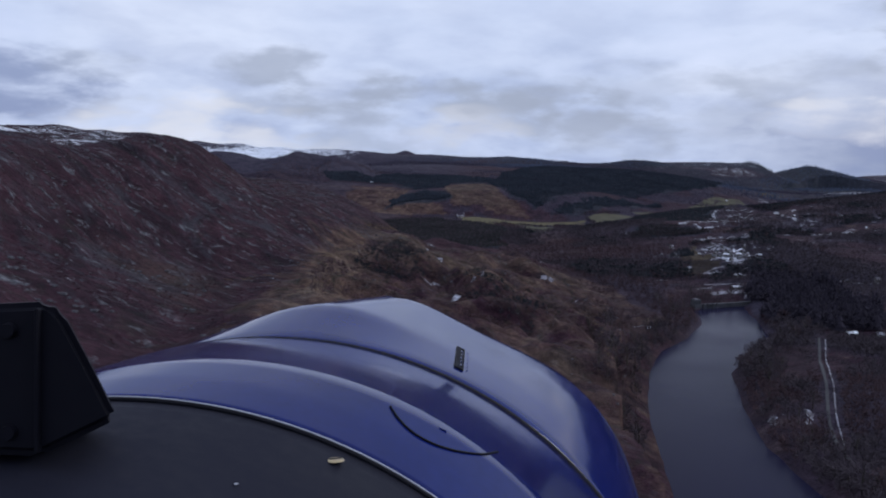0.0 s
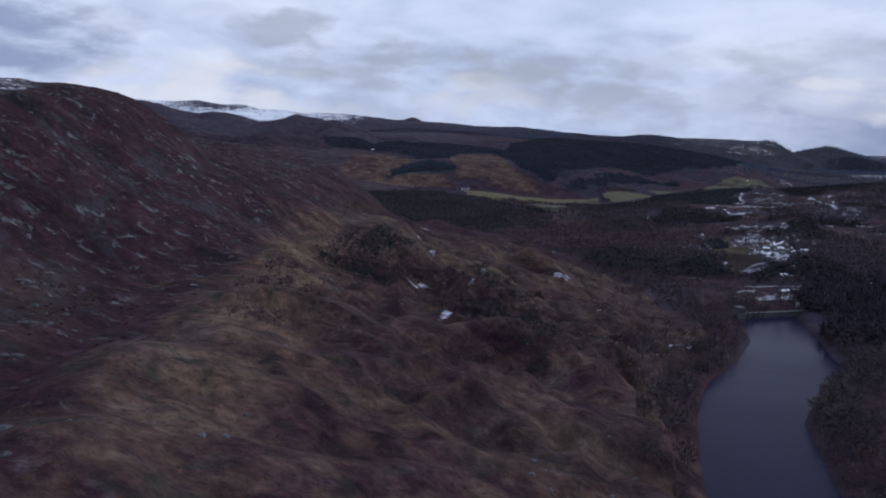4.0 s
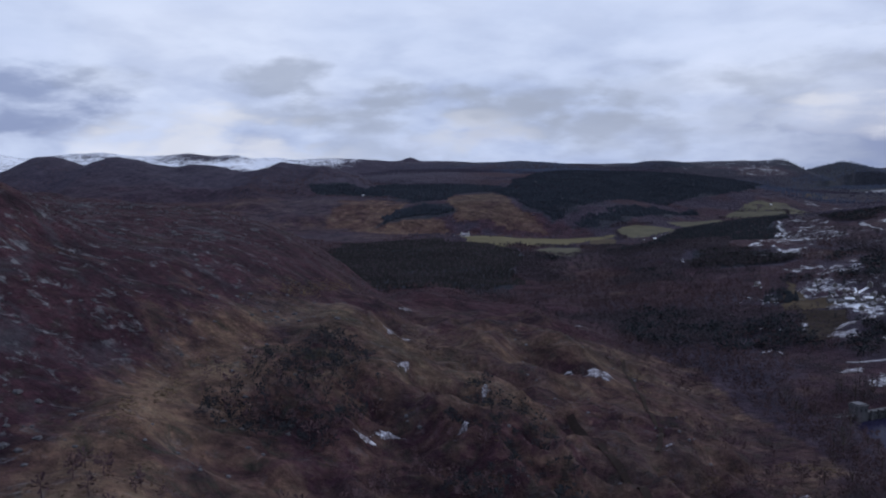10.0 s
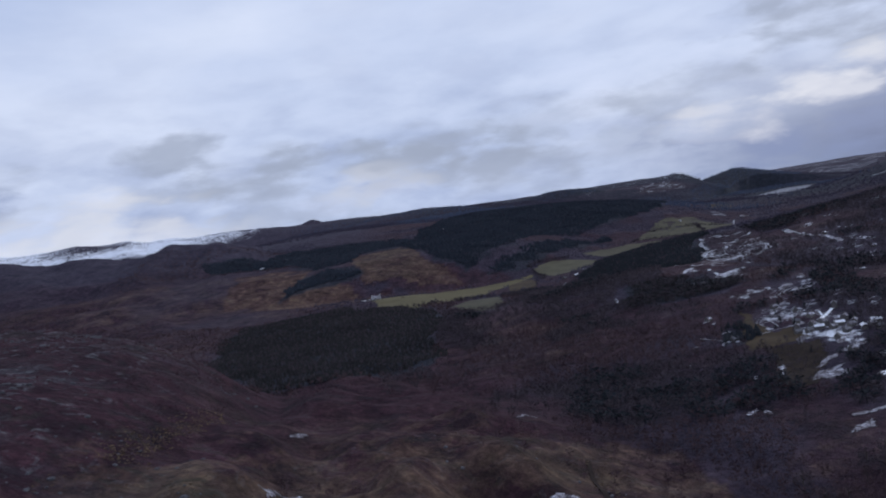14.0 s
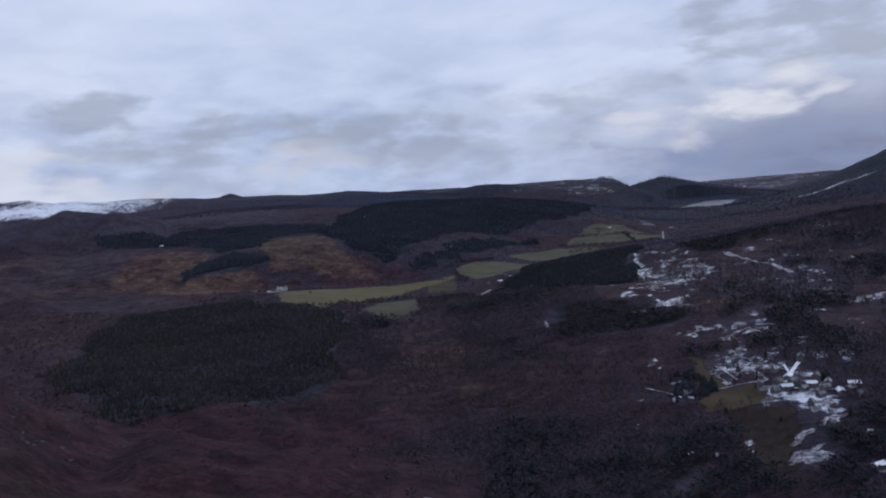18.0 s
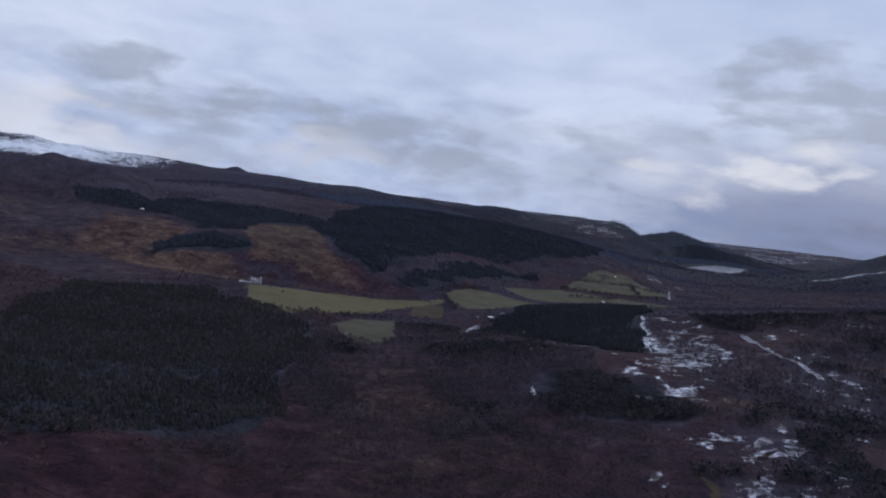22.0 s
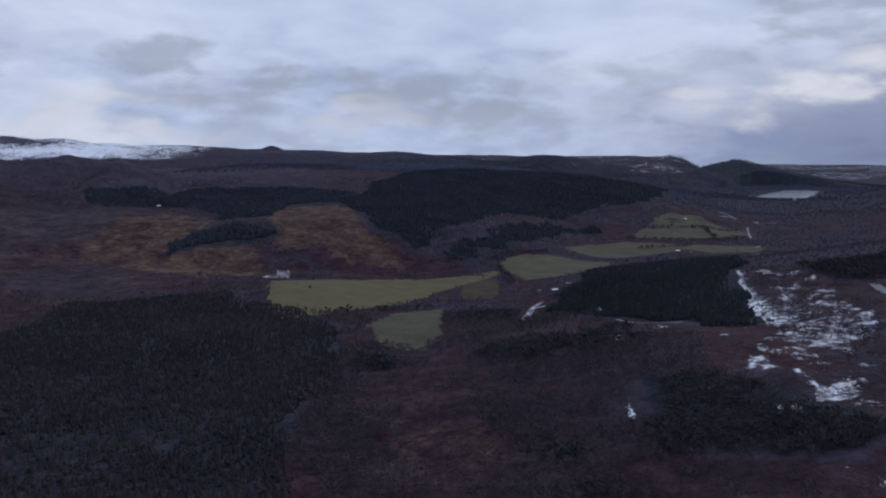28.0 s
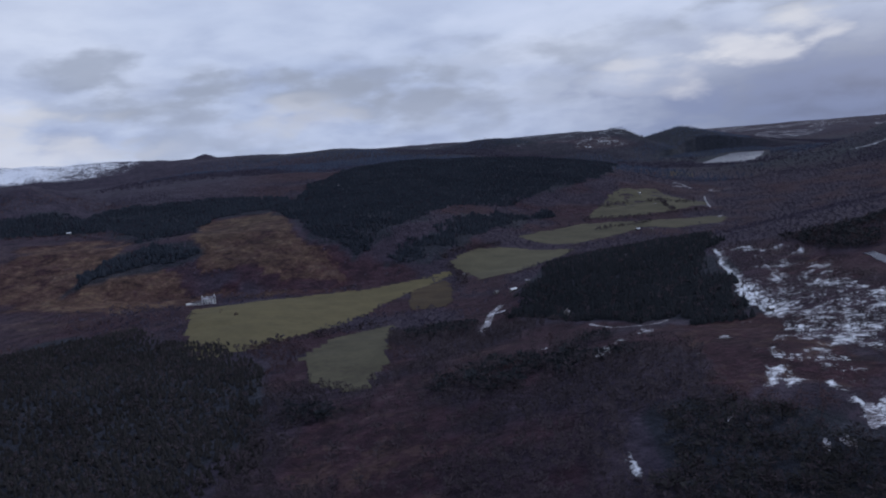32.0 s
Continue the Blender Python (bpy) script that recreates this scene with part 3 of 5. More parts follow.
def inside(poly, x, y):
    """Which points lie in the polygon."""
    x, y = np.asarray(x, float), np.asarray(y, float)
    hit = np.zeros(x.shape, bool)
    for (ax, ay), (bx, by) in zip(poly, poly[1:] + poly[:1]):
        if ay != by:
            hit ^= ((ay > y) != (by > y)) & (x < (bx - ax) * (y - ay) / (by - ay) + ax)
    return hit


def ground_at(x, y):
    return float(height(np.array([x]), np.array([y]))[0])


def stand(x, y, z, turn=0):
    """A pose at a place given in plan units."""
    return pose(x * PLAN, y * PLAN, z * PLAN, 0, 0, turn)
# ---- ground and water ----
WOODS = dict(
    spur_plantation=[(540, 1780), (556, 1617), (490, 1492), (406, 1290), (364, 1307), (322, 1375), (300, 1450), (350, 1597), (400, 1670)],
    slope_plantation=[(262, 1152), (296, 1148), (318, 1122), (340, 1096), (350, 1060), (315, 1030), (262, 1060), (248, 1092)],
    west_plantation=[(68, 1040), (104, 1290), (108, 1420), (-20, 1590), (-150, 1560), (-130, 1150), (-50, 960)],
    copse=[(-125, 1829), (-59, 1868), (12, 1878), (24, 1906), (-36, 1945), (-89, 1920)],
    hill_forest=[(110, 2165), (165, 1925), (205, 1868), (284, 1955), (400, 2165), (560, 2330), (800, 2500), (960, 2800), (900, 3250), (418, 3200), (180, 2480)],
    far_copse=[(-283, 2100), (-310, 2190), (-222, 2300), (-190, 2230), (-126, 2100)],
    upper_wood=[(-205, 2250), (-150, 2350), (-33, 2470), (139, 2376), (125, 2166), (6, 2155), (7, 2026), (-60, 1990), (-118, 2095)],
    strip_wood=[(240, 1856), (325, 1945), (467, 2165), (579, 2264), (590, 2230), (546, 2200), (388, 1956), (285, 1852)],
    green_copse=[(276, 928), (272, 910), (256, 882), (246, 884), (254, 908), (266, 928)],
    bank_wood=[(256, 690), (300, 790), (345, 720), (330, 590), (290, 540), (246, 560), (240, 620)],
)
CLEARINGS = [[(4, 2140), (104, 2150), (150, 1940), (192, 1822), (100, 1815), (20, 1850), (12, 1900)], [(-480, 2050), (-280, 2080), (-110, 2040), (-62, 1975), (10, 1840), (190, 1812), (188, 1775), (20, 1785), (-130, 1740), (-300, 1730), (-480, 1780)]]
BANK = [(-60, 300), (70, 310), (82, 350), (95, 400), (105, 447), (121, 486), (127, 507), (138, 531), (150, 555), (160, 575), (162, 605), (161, 650), (158, 690), (150, 728), (132, 750), (109, 740), (94, 755), (60, 720), (0, 720), (-60, 640)]
SNOWFIELD = [(495, 1510), (428, 1357), (404, 1281), (382, 1195), (394, 1168), (440, 1215), (500, 1300), (548, 1420), (545, 1490)]
GULLIES = [[(368, 1264), (345, 1198), (339, 1162)], [(354, 1142), (345, 1122), (346, 1105)], [(252, 1122), (255, 1111), (255, 1094)], [(196, 785), (207, 796), (221, 806)], [(307, 847), (298, 830), (292, 818), (279, 822), (268, 800)], [(300, 860), (290, 868), (284, 864)]]
HEATH = [(373, 1325), (401, 1277), (386, 1214), (390, 1157), (366, 1127), (345, 1142), (323, 1129), (312, 1157), (331, 1215), (352, 1290)]


STRIP = [(503, 1520), (466, 1447), (462, 1420), (430, 1330), (424, 1290)]
SCAR = [(1560, 2708), (1600, 2690), (1645, 2664), (1705, 2585)]
STREAMS = [([(555, 1380), (547, 1354), (539, 1325)], 7.5), ([(539, 1325), (531, 1295), (521, 1253)], 2.2), ([(965, 2525), (985, 2510), (978, 2466)], 7.0), ([(990, 2420), (1015, 2410), (1035, 2400)], 5.0), ([(935, 2330), (912, 2285), (858, 2168)], 3.2)]


def near_line(pts, x, y):
    d = np.full(np.shape(x), 1e9)
    for (ax, ay), (bx, by) in zip(pts, pts[1:]):
        k = np.clip(((x - ax) * (bx - ax) + (y - ay) * (by - ay)) / ((bx - ax) ** 2 + (by - ay) ** 2), 0, 1)
        d = np.minimum(d, np.hypot(x - ax - k * (bx - ax), y - ay - k * (by - ay)))
    return d


def ridge_fields(x, y, z):
    """The pale fields on the face of the far flat-topped ridge."""
    return step(z, 57, 64) * (1 - step(z, 104, 110)) * step(x, 950, 1100) * (1 - step(x, 1560, 1640)) * step(np.hypot(x, y), 4250, 4330)


def wood_cover(x, y):
    w = np.zeros(x.shape)
    for poly in WOODS.values():
        w = np.maximum(w, inside(poly, x, y))
    # far ground turns to the haze-tinted woodland colour with distance
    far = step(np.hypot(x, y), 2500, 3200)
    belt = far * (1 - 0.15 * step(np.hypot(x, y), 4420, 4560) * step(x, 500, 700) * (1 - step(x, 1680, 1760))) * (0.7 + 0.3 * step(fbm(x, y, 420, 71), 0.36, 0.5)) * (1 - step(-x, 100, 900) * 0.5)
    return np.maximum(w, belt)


def snow_cover(x, y, z):
    wx, wy = x + 40 * (fbm(x, y, 70, 83) - 0.5), y + 60 * (fbm(x, y, 70, 84) - 0.5)
    s = 0.64 * inside(SNOWFIELD, wx, wy) * (0.72 + 0.28 * step(1480 - y, 0, 200))
    streak = step(fbm(x - 0.4 * y, y * 0.8, 46, 181, 5, 0.6), 0.50, 0.60)
    zone = step(x, 225, 300) * step(y, 780, 880) * (1 - step(y, 1500, 1700)) * (1 - step(x, 900, 1200))
    s += 0.44 * streak * zone * step(fbm(x, y, 170, 182), 0.42, 0.54)
    s += 0.50 * zone * step(fbm(x - 0.3 * y, y * 0.7, 17, 196, 4, 0.6), 0.56, 0.66)
    s += 0.60 * bump(x, y, 311, 868, 28, 42, -12, 3) + 0.4 * bump(x, y, 308, 928, 12, 22) + 0.20 * bump(x, y, 372, 1010, 50, 40, 30)
    s += 0.3 * bump(x, y, 262, 968, 20, 30) + 0.55 * bump(x, y, 254, 1112, 10, 20, 0) + 0.45 * bump(x, y, 375, 1165, 26, 60, -20)
    s += 0.85 * bump(x, y, 250, 706, 30, 18, 10) + 0.6 * bump(x, y, 300, 742, 60, 12, 0) + 0.5 * bump(x, y, 275, 524, 22, 16)
    s += 0.45 * bump(x, y, 152, 362, 12, 24) + 0.4 * bump(x, y, 176, 410, 20, 40) + 0.42 * bump(x, y, 0, 540, 40, 60) + 0.5 * bump(x, y, 75, 665, 30, 22)
    s += step(z, 112, 124) * step(-x, 178, 205) * (1 - step(y, 540, 640)) * (0.45 + 0.5 * step(fbm(x, y * 0.6, 40, 183, 4), 0.42, 0.58))
    s = np.minimum(s, 0.71) + 0.5 * np.exp(-(near_line(STRIP, x, y) / 9) ** 2)
    for pts in GULLIES:
        s += 0.54 * np.exp(-(near_line(pts, x, y) / 7) ** 2) * (0.4 + 0.6 * step(fbm(x, y, 12, 201, 3), 0.4, 0.6))
    s += 0.78 * np.exp(-(near_line(SCAR, x, y) / 34) ** 2)
    far = np.hypot(x, y)
    s += (0.46 + 0.66 * fbm(x * 0.5, y, 160, 88, 5, 0.6)) * step(-x, 330, 600) * step(far, 3900, 4400) * step(z, 85, 125)
    s += (0.38 + 0.25 * step(fbm(x * 0.5, y, 150, 87), 0.46, 0.6)) * step(far, 4300, 4700) * (x > -500) * (x < 1750)
    s += (0.34 + 0.3 * step(fbm(x * 0.4, y, 130, 89), 0.48, 0.6)) * step(far, 5000, 5250) * (x > 1700)
    s += 0.45 * bump(x, y, 1110, 4290, 140, 30) + 0.6 * bump(x, y, 830, 4150, 120, 60) + 0.45 * bump(x, y, 1420, 4250, 200, 40)
    s = np.maximum(s, 0.62 * ridge_fields(x, y, z) * step(fbm(x * 0.45, y, 110, 190, 4), 0.40, 0.52))
    return np.clip(np.minimum(s, np.where(far < 1800, 0.86, 1.0)), 0, 1)


def ground():
    fan = np.radians(np.concatenate([np.arange(-180, -46, 6), np.arange(-46, 50, 0.19), np.arange(50, 180, 6)]))
    radii = [20.0]
    while radii[-1] < 6200:
        radii.append(radii[-1] + max(3.0, radii[-1] * 0.0062))
    radii = np.array(radii)
    aa, rr = np.meshgrid(fan, radii)
    x, y = rr * np.sin(aa), -150 + rr * np.cos(aa)
    z = height(x, y)
    z = np.where(np.abs(aa) > radians(60), z * 0.5 + 10, z)
    na, nr = len(fan), len(radii)
    verts = np.stack([x, y, z], -1).reshape(-1, 3)
    i = np.arange((nr - 1) * na).reshape(nr - 1, na)
    j = np.roll(i, -1, axis=1)
    quads = np.stack([i, i + na, j + na, j], -1).reshape(-1, 4)
    verts = np.vstack([verts, [[0, -150, height(np.array([0.]), np.array([-150.]))[0]]]])
    ob = mesh_from("ground", verts, quads, MOOR, True)
    x, y, z = verts.T
    wood = wood_cover(x, y)
    knolls = bump(x, y, 60, 500, 110, 260, 0, 3)
    knolls = np.maximum(knolls, 0.85 * step(x + 18 * (fbm(x, y, 40, 193) - 0.5), -84, -62) * (1 - step(x, 60, 120)) * (1 - step(y, 600, 740)))
    knolls = np.maximum(knolls, 0.9 * inside(BANK, x + 20 * (fbm(x, y, 24, 197) - 0.5), y + 24 * (fbm(x, y, 24, 198) - 0.5)))
    wx, wy = x + 50 * (fbm(x, y, 80, 85) - 0.5), y + 80 * (fbm(x, y, 80, 86) - 0.5)
    clearing = np.maximum(inside(CLEARINGS[0], wx, wy) * 1.0, inside(CLEARINGS[1], x + 160 * (fbm(x, y, 150, 185) - 0.5), y + 200 * (fbm(x, y, 150, 186) - 0.5)) * (0.28 + 0.45 * step(fbm(x, y, 80, 187, 4), 0.44, 0.6)) * (1 - 0.5 * step(-x, 60, 260)))
    foot = bump(x, y, -62, 440, 26, 190, 4, 3)
    floor = np.maximum(step(x + 0.10 * (y - 900), 60, 150), step(x - shores(y)[1], -6, 0) * (y < 760)) * (1 - step(y, 2500, 2900)) * (1 - step(x, 1500, 1900))
    far = np.hypot(x, y)
    pine = np.zeros(x.shape)
    for name in ("west_plantation", "spur_plantation", "slope_plantation", "hill_forest", "far_copse", "upper_wood", "copse", "strip_wood", "green_copse"):
        pine = np.maximum(pine, 0.9 * inside(WOODS[name], wx, wy))
    # blue of the painted haze laid on the low hills by distance
    pine = np.maximum(pine, step(far, 2700, 3200) * step(x, 100, 500) * (1 - step(far, 4500, 4700)) * (0.55 + 0.45 * step(fbm(x, y, 240, 98), 0.4, 0.55)))
    pine = np.maximum(pine, bump(x, y, 1935, 4400, 480, 480, 0, 4))
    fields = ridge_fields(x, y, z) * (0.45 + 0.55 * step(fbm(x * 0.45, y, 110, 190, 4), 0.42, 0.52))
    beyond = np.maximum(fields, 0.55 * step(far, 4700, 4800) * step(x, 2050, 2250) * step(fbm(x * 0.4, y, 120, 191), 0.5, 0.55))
    masks = dict(
        bracken=np.clip(0.25 * floor * (y < 1500) + 0.1 * bump(x, y, 520, 1180, 190, 230, 0, 4) + 0.3 * bump(x, y, 150, 1080, 70, 150, 0, 3) + 0.62 * knolls + 0.80 * clearing + 0.1 * inside(HEATH, wx, wy) + 0.7 * foot - 0.45 + 0.18 * step(fbm(x, y, 150, 91), 0.5, 0.65) + 0.45 * step(y, 1050, 1250) * (1 - step(y, 2000, 2200)) * (1 - floor), -1, 1),
        grass=np.clip(0.25 * knolls * step(fbm(x, y, 45, 92), 0.5, 0.7) - 0.12 + 0.3 * beyond + 0.2 * clearing, -1, 1),
        # wood and pine fill up on the far ridges to carry the haze tint
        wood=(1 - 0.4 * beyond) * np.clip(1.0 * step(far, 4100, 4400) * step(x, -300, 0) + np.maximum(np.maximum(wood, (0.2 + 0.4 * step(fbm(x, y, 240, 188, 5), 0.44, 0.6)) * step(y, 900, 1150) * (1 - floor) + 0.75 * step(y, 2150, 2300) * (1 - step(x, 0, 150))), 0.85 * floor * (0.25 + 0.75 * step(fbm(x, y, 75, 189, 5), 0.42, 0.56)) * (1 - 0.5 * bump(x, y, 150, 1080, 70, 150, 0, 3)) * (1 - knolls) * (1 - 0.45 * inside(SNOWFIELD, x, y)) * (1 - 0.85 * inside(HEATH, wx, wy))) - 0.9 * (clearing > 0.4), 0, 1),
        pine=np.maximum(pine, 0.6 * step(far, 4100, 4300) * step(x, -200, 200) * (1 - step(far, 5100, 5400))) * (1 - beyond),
        scrub=np.clip(knolls * 0.5 + 0.35 * step(-x, 0, 60) * (y < 1000), 0, 1),
        rock=np.clip(1.2 * step(-x, 30, 140) * (1 - step(y, 850, 1100)) + 0.2 * knolls, 0, 1),
        snow=snow_cover(x, y, z) * (1 - 0.8 * wood * (np.hypot(x, y) < 2400)),
    )
    for name, v in masks.items():
        ob.data.attributes.new(name, 'FLOAT', 'POINT').data.foreach_set("value", np.ascontiguousarray(v, np.float32))
    return tagged(ob, "brown heather and bracken moorland with patches of snow", "ground", kind="structure")


ground()


def sheet(name, x0, x1, y0, y1, z, label, mat=WATER):
    bm = bmesh.new()
    bmesh.ops.create_grid(bm, x_segments=8, y_segments=8, size=0.5)
    bm.transform(Matrix.Scale(PLAN, 4) @ Matrix.Translation(((x0 + x1) / 2, (y0 + y1) / 2, z)) @ Matrix.Diagonal((x1 - x0, y1 - y0, 1, 1)))
    return tagged(part(name, bm, mat), label, "water", kind="structure")


sheet("water", 40, 300, -200, 676, 0.0, "dark still water of the reservoir")
sheet("water", 1400, 2090, 3170, 3990, 0.0, "pale grey water of a distant loch", PALE_WATER)


def drape(name, poly, mat, label, category, cell=6.0, lift=0.25, wob=5.0, kind="structure"):
    """A thin sheet of ground cover laid over the terrain inside a polygon with an uneven edge."""
    xs, ys = [p[0] for p in poly], [p[1] for p in poly]
    gx, gy = np.meshgrid(np.arange(min(xs) - 2 * cell, max(xs) + 2 * cell, cell), np.arange(min(ys) - 2 * cell, max(ys) + 2 * cell, cell))
    ok = inside(poly, gx + cell / 2 + wob * (fbm(gx, gy, 22, 121) - 0.5) * 2, gy + cell / 2 + wob * (fbm(gx, gy, 22, 122) - 0.5) * 2)[:-1, :-1]
    idx = np.arange(gx.size).reshape(gx.shape)
    quads = np.stack([idx[:-1, :-1], idx[:-1, 1:], idx[1:, 1:], idx[1:, :-1]], -1)[ok]
    used, quads = np.unique(quads, return_inverse=True)
    x, y = gx.ravel()[used], gy.ravel()[used]
    jx, jy = cell * 0.35 * (fbm(x, y, 9, 123) - 0.5), cell * 0.35 * (fbm(x, y, 9, 124) - 0.5)
    x, y = x + jx, y + jy
    ob = mesh_from(name, np.stack([x, y, height(x, y) + lift], -1), quads.reshape(-1, 4), mat, True)
    return tagged(ob, label, category, kind=kind)


def ribbon(name, pts, width, mat, label, category, lift=0.35, every=5.0):
    """A road, track or stream laid over the terrain along a line of bends."""
    line = []
    for (ax, ay), (bx, by) in zip(pts, pts[1:]):
        k = max(1, int(math.hypot(bx - ax, by - ay) / every))
        line += [(ax + (bx - ax) * i / k, ay + (by - ay) * i / k) for i in range(k)]
    line = np.array(line + [pts[-1]], float)
    for _ in range(6):
        line[1:-1] = (line[:-2] + 2 * line[1:-1] + line[2:]) / 4
    d = np.gradient(line, axis=0)
    d /= np.linalg.norm(d, axis=1)[:, None]
    side = np.stack([d[:, 1], -d[:, 0]], -1)
    w = width / 2 * (0.8 + 0.4 * fbm(line[:, 0], line[:, 1], 12, 131))[:, None]
    rows = [line + side * w * k for k in (-1, -0.33, 0.33, 1)]
    v = np.vstack([np.column_stack([r, height(r[:, 0], r[:, 1]) + lift]) for r in rows])
    n = len(line)
    f = [(a * n + i, a * n + i + 1, (a + 1) * n + i + 1, (a + 1) * n + i) for a in range(3) for i in range(n - 1)]
    return tagged(mesh_from(name, v, f, mat, True), label, category, kind="structure")


FIELDS = [
    ([(30, 1689), (130, 1740), (214, 1767), (276, 1797), (317, 1815), (316, 1795), (266, 1735), (216, 1660), (160, 1545), (100, 1470), (55, 1440), (42, 1500)], HAYFIELD, "yellow-green pasture on the valley floor"),
    ([(128, 1420), (138, 1340), (165, 1310), (188, 1384), (200, 1470), (214, 1540), (160, 1490)], PASTURE, "green pasture below a hedge"),
    ([(329, 1850), (366, 1898), (413, 1923), (465, 1905), (502, 1883), (470, 1838), (426, 1797), (375, 1721), (334, 1725), (336, 1795), (326, 1830)], PASTURE, "green pasture beside the farmstead"),
    ([(460, 2006), (506, 2062), (602, 2118), (707, 2080), (808, 2075), (818, 2043), (782, 1996), (705, 1990), (662, 2020), (583, 1965), (521, 1938), (480, 1963)], PASTURE, "long green pasture beside the river"),
    ([(631, 2175), (690, 2263), (738, 2330), (770, 2365), (855, 2390), (868, 2327), (900, 2270), (885, 2222), (785, 2158), (683, 2142)], PASTURE, "pale green pasture by the river bend"),
    ([(254, 1725), (305, 1770), (292, 1659), (276, 1605), (240, 1610)], STUBBLE, "orange-brown rough grass by the farmstead"),
    ([(297, 968), (293, 947), (287, 921), (281, 898), (283, 888), (295, 890), (294, 880), (287, 862), (276, 864), (261, 867), (253, 867), (257, 879), (274, 910), (285, 937)], STUBBLE, "yellow-brown winter lawn below the village"),
    ([(262, 864), (279, 859), (290, 852), (277, 823), (262, 805), (253, 788), (241, 785), (239, 799), (246, 819), (256, 844)], MEADOW, "dull brown rough meadow below the village"),
    ([(1000, 2640), (1060, 2740), (1120, 2720), (1080, 2660)], STUBBLE, "yellowish field by the river"),
]
for poly, mat, label in FIELDS:
    fine = mat in (STUBBLE, MEADOW)
    drape("field", poly, mat, label, "field", 2.5 if fine else 6.0, 0.25, 7.0 if fine else 5.0)

RIDE = [(324, 1356), (327, 1330), (333, 1316), (343, 1311), (354, 1315), (370, 1332)]
TRACKS = [
    ("road", [(240, 515), (214, 457), (188, 392), (171, 354), (161, 325), (156, 300)], 1.5, ASPHALT, "wet lane along the wooded bank"),
    ("verge", [(243, 513), (217, 456), (191, 391), (174, 353), (164, 324)], 0.7, PATCHY, "strip of snow along the lane"),
    ("track", RIDE, 2.6, PATCHY, "snow-covered forest track between plantations"),
    ("track", [(268, 1440), (278, 1465), (295, 1522), (312, 1548)], 6.0, PATCHY, "snowy farm lane"),
    ("road", [(295, 930), (305, 925), (304, 902), (301, 888)], 2.0, PATCHY, "snow-covered village road"),
    ("road", [(293, 930), (289, 907), (289, 898)], 1.0, PATCHY, "snow-covered footpath over the lawn"),
    ("road", [(273, 892), (286, 892), (296, 891), (301, 888)], 1.2, PATCHY, "snow-covered drive over the lawn"),
    ("road", [(331, 904), (318, 893), (307, 879)], 2.4, SNOW, "snow-covered drive between houses"),
    ("road", [(322, 905), (320, 897), (316, 890)], 1.4, SNOW, "snow-covered drive between houses"),
    ("road", [(331, 856), (322, 853), (308, 868), (294, 882)], 2.2, PATCHY, "snow-covered village road"),
    ("track", [(243, 917), (247, 904), (252, 890)], 1.3, PATCHY, "snowy ride through the trees"),
    ("road", [(236, 735), (262, 738), (300, 736), (340, 742), (395, 722)], 2.8, PATCHY, "snowy road behind the dam"),
    ("road", [(534, 1300), (520, 1253), (524, 1226), (500, 1165)], 5.0, PATCHY, "snowy road across the rough ground"),
    ("path", [(62, 590), (66, 570), (73, 540), (77, 508), (76, 475), (77, 445), (81, 433), (84, 427), (81, 408), (76, 387), (70, 360)], 2.6, PATH, "narrow dark path over the knolls"),
    ("path", [(108, 716), (105, 700), (103, 670), (103, 643), (99, 594), (88, 560)], 2.0, PATH, "narrow dark path over the knolls"),
]
for kind_name, pts, width, mat, label in TRACKS:
    ribbon(kind_name, pts, width, mat, label, kind_name)
for pts, width in STREAMS:
    ribbon("stream", pts, width, PALE_WATER, "pale reach of the river between dark woods", "stream")

# drifts of snow that lie by themselves
DRIFTS = [(-90, 405, 1.4), (-84, 409, 1.0), (-66, 402, 1.0), (-2, 583, 3), (-4, 535, 3.5), (-8, 523, 2), (8, 441, 2.5), (21, 525, 2.5), (29, 583, 3), (-10, 742, 3), (70, 658, 6), (86, 657, 6), (92, 566, 2.5), (134, 552, 3.5), (141, 548, 3), (110, 495, 1.5), (96, 782, 4), (-10, 652, 5), (146, 352, 4), (160, 350, 3), (164, 357, 3),
          (247, 816, 3), (232, 817, 2), (221, 823, 1.6), (204, 766, 4), (211, 764, 3), (284, 778, 5), (298, 1131, 2.5), (315, 1095, 3), (322, 1092, 3.5), (300, 805, 4), (355, 938, 3), (363, 910, 4),
          (267, 958, 4), (257, 890, 3), (247, 888, 2.5), (259, 914, 3), (232, 897, 2), (215, 863, 2), (308, 936, 7), (307, 912, 6), (284, 863, 5), (299, 845, 6), (307, 848, 6), (296, 827, 6), (278, 821, 5), (270, 817, 4), (263, 800, 8), (268, 797, 6),
          (332, 1416, 4), (964, 2490, 12), (1002, 2429, 9), (866, 2187, 7), (818, 2068, 7), (791, 2247, 4), (304, 1522, 5), (344, 1106, 8), (358, 986, 8), (354, 1008, 8), (347, 991, 5), (380, 1030, 7), (278, 705, 9), (14, 552, 3), (240, 700, 7), (262, 697, 8), (288, 716, 7), (272, 726, 6), (232, 722, 6)]
for dx_, dy_, size in DRIFTS:
    r = np.random.default_rng(int(abs(dx_) * 7 + dy_))
    way = r.uniform(0.2, 1.3)
    ring = []
    for a in np.linspace(0, 6.0, 13):
        u, v = 1.9 * size * r.uniform(0.45, 1.1) * math.cos(a), 0.62 * size * r.uniform(0.4, 1.2) * math.sin(a)
        ring.append((dx_ + u * math.cos(way) - v * math.sin(way), dy_ + u * math.sin(way) + v * math.cos(way)))
    drape("snow_patch", ring, PATCHY, "patch of lying snow on rough ground", "snow", 0.8, 0.3, 2.2)
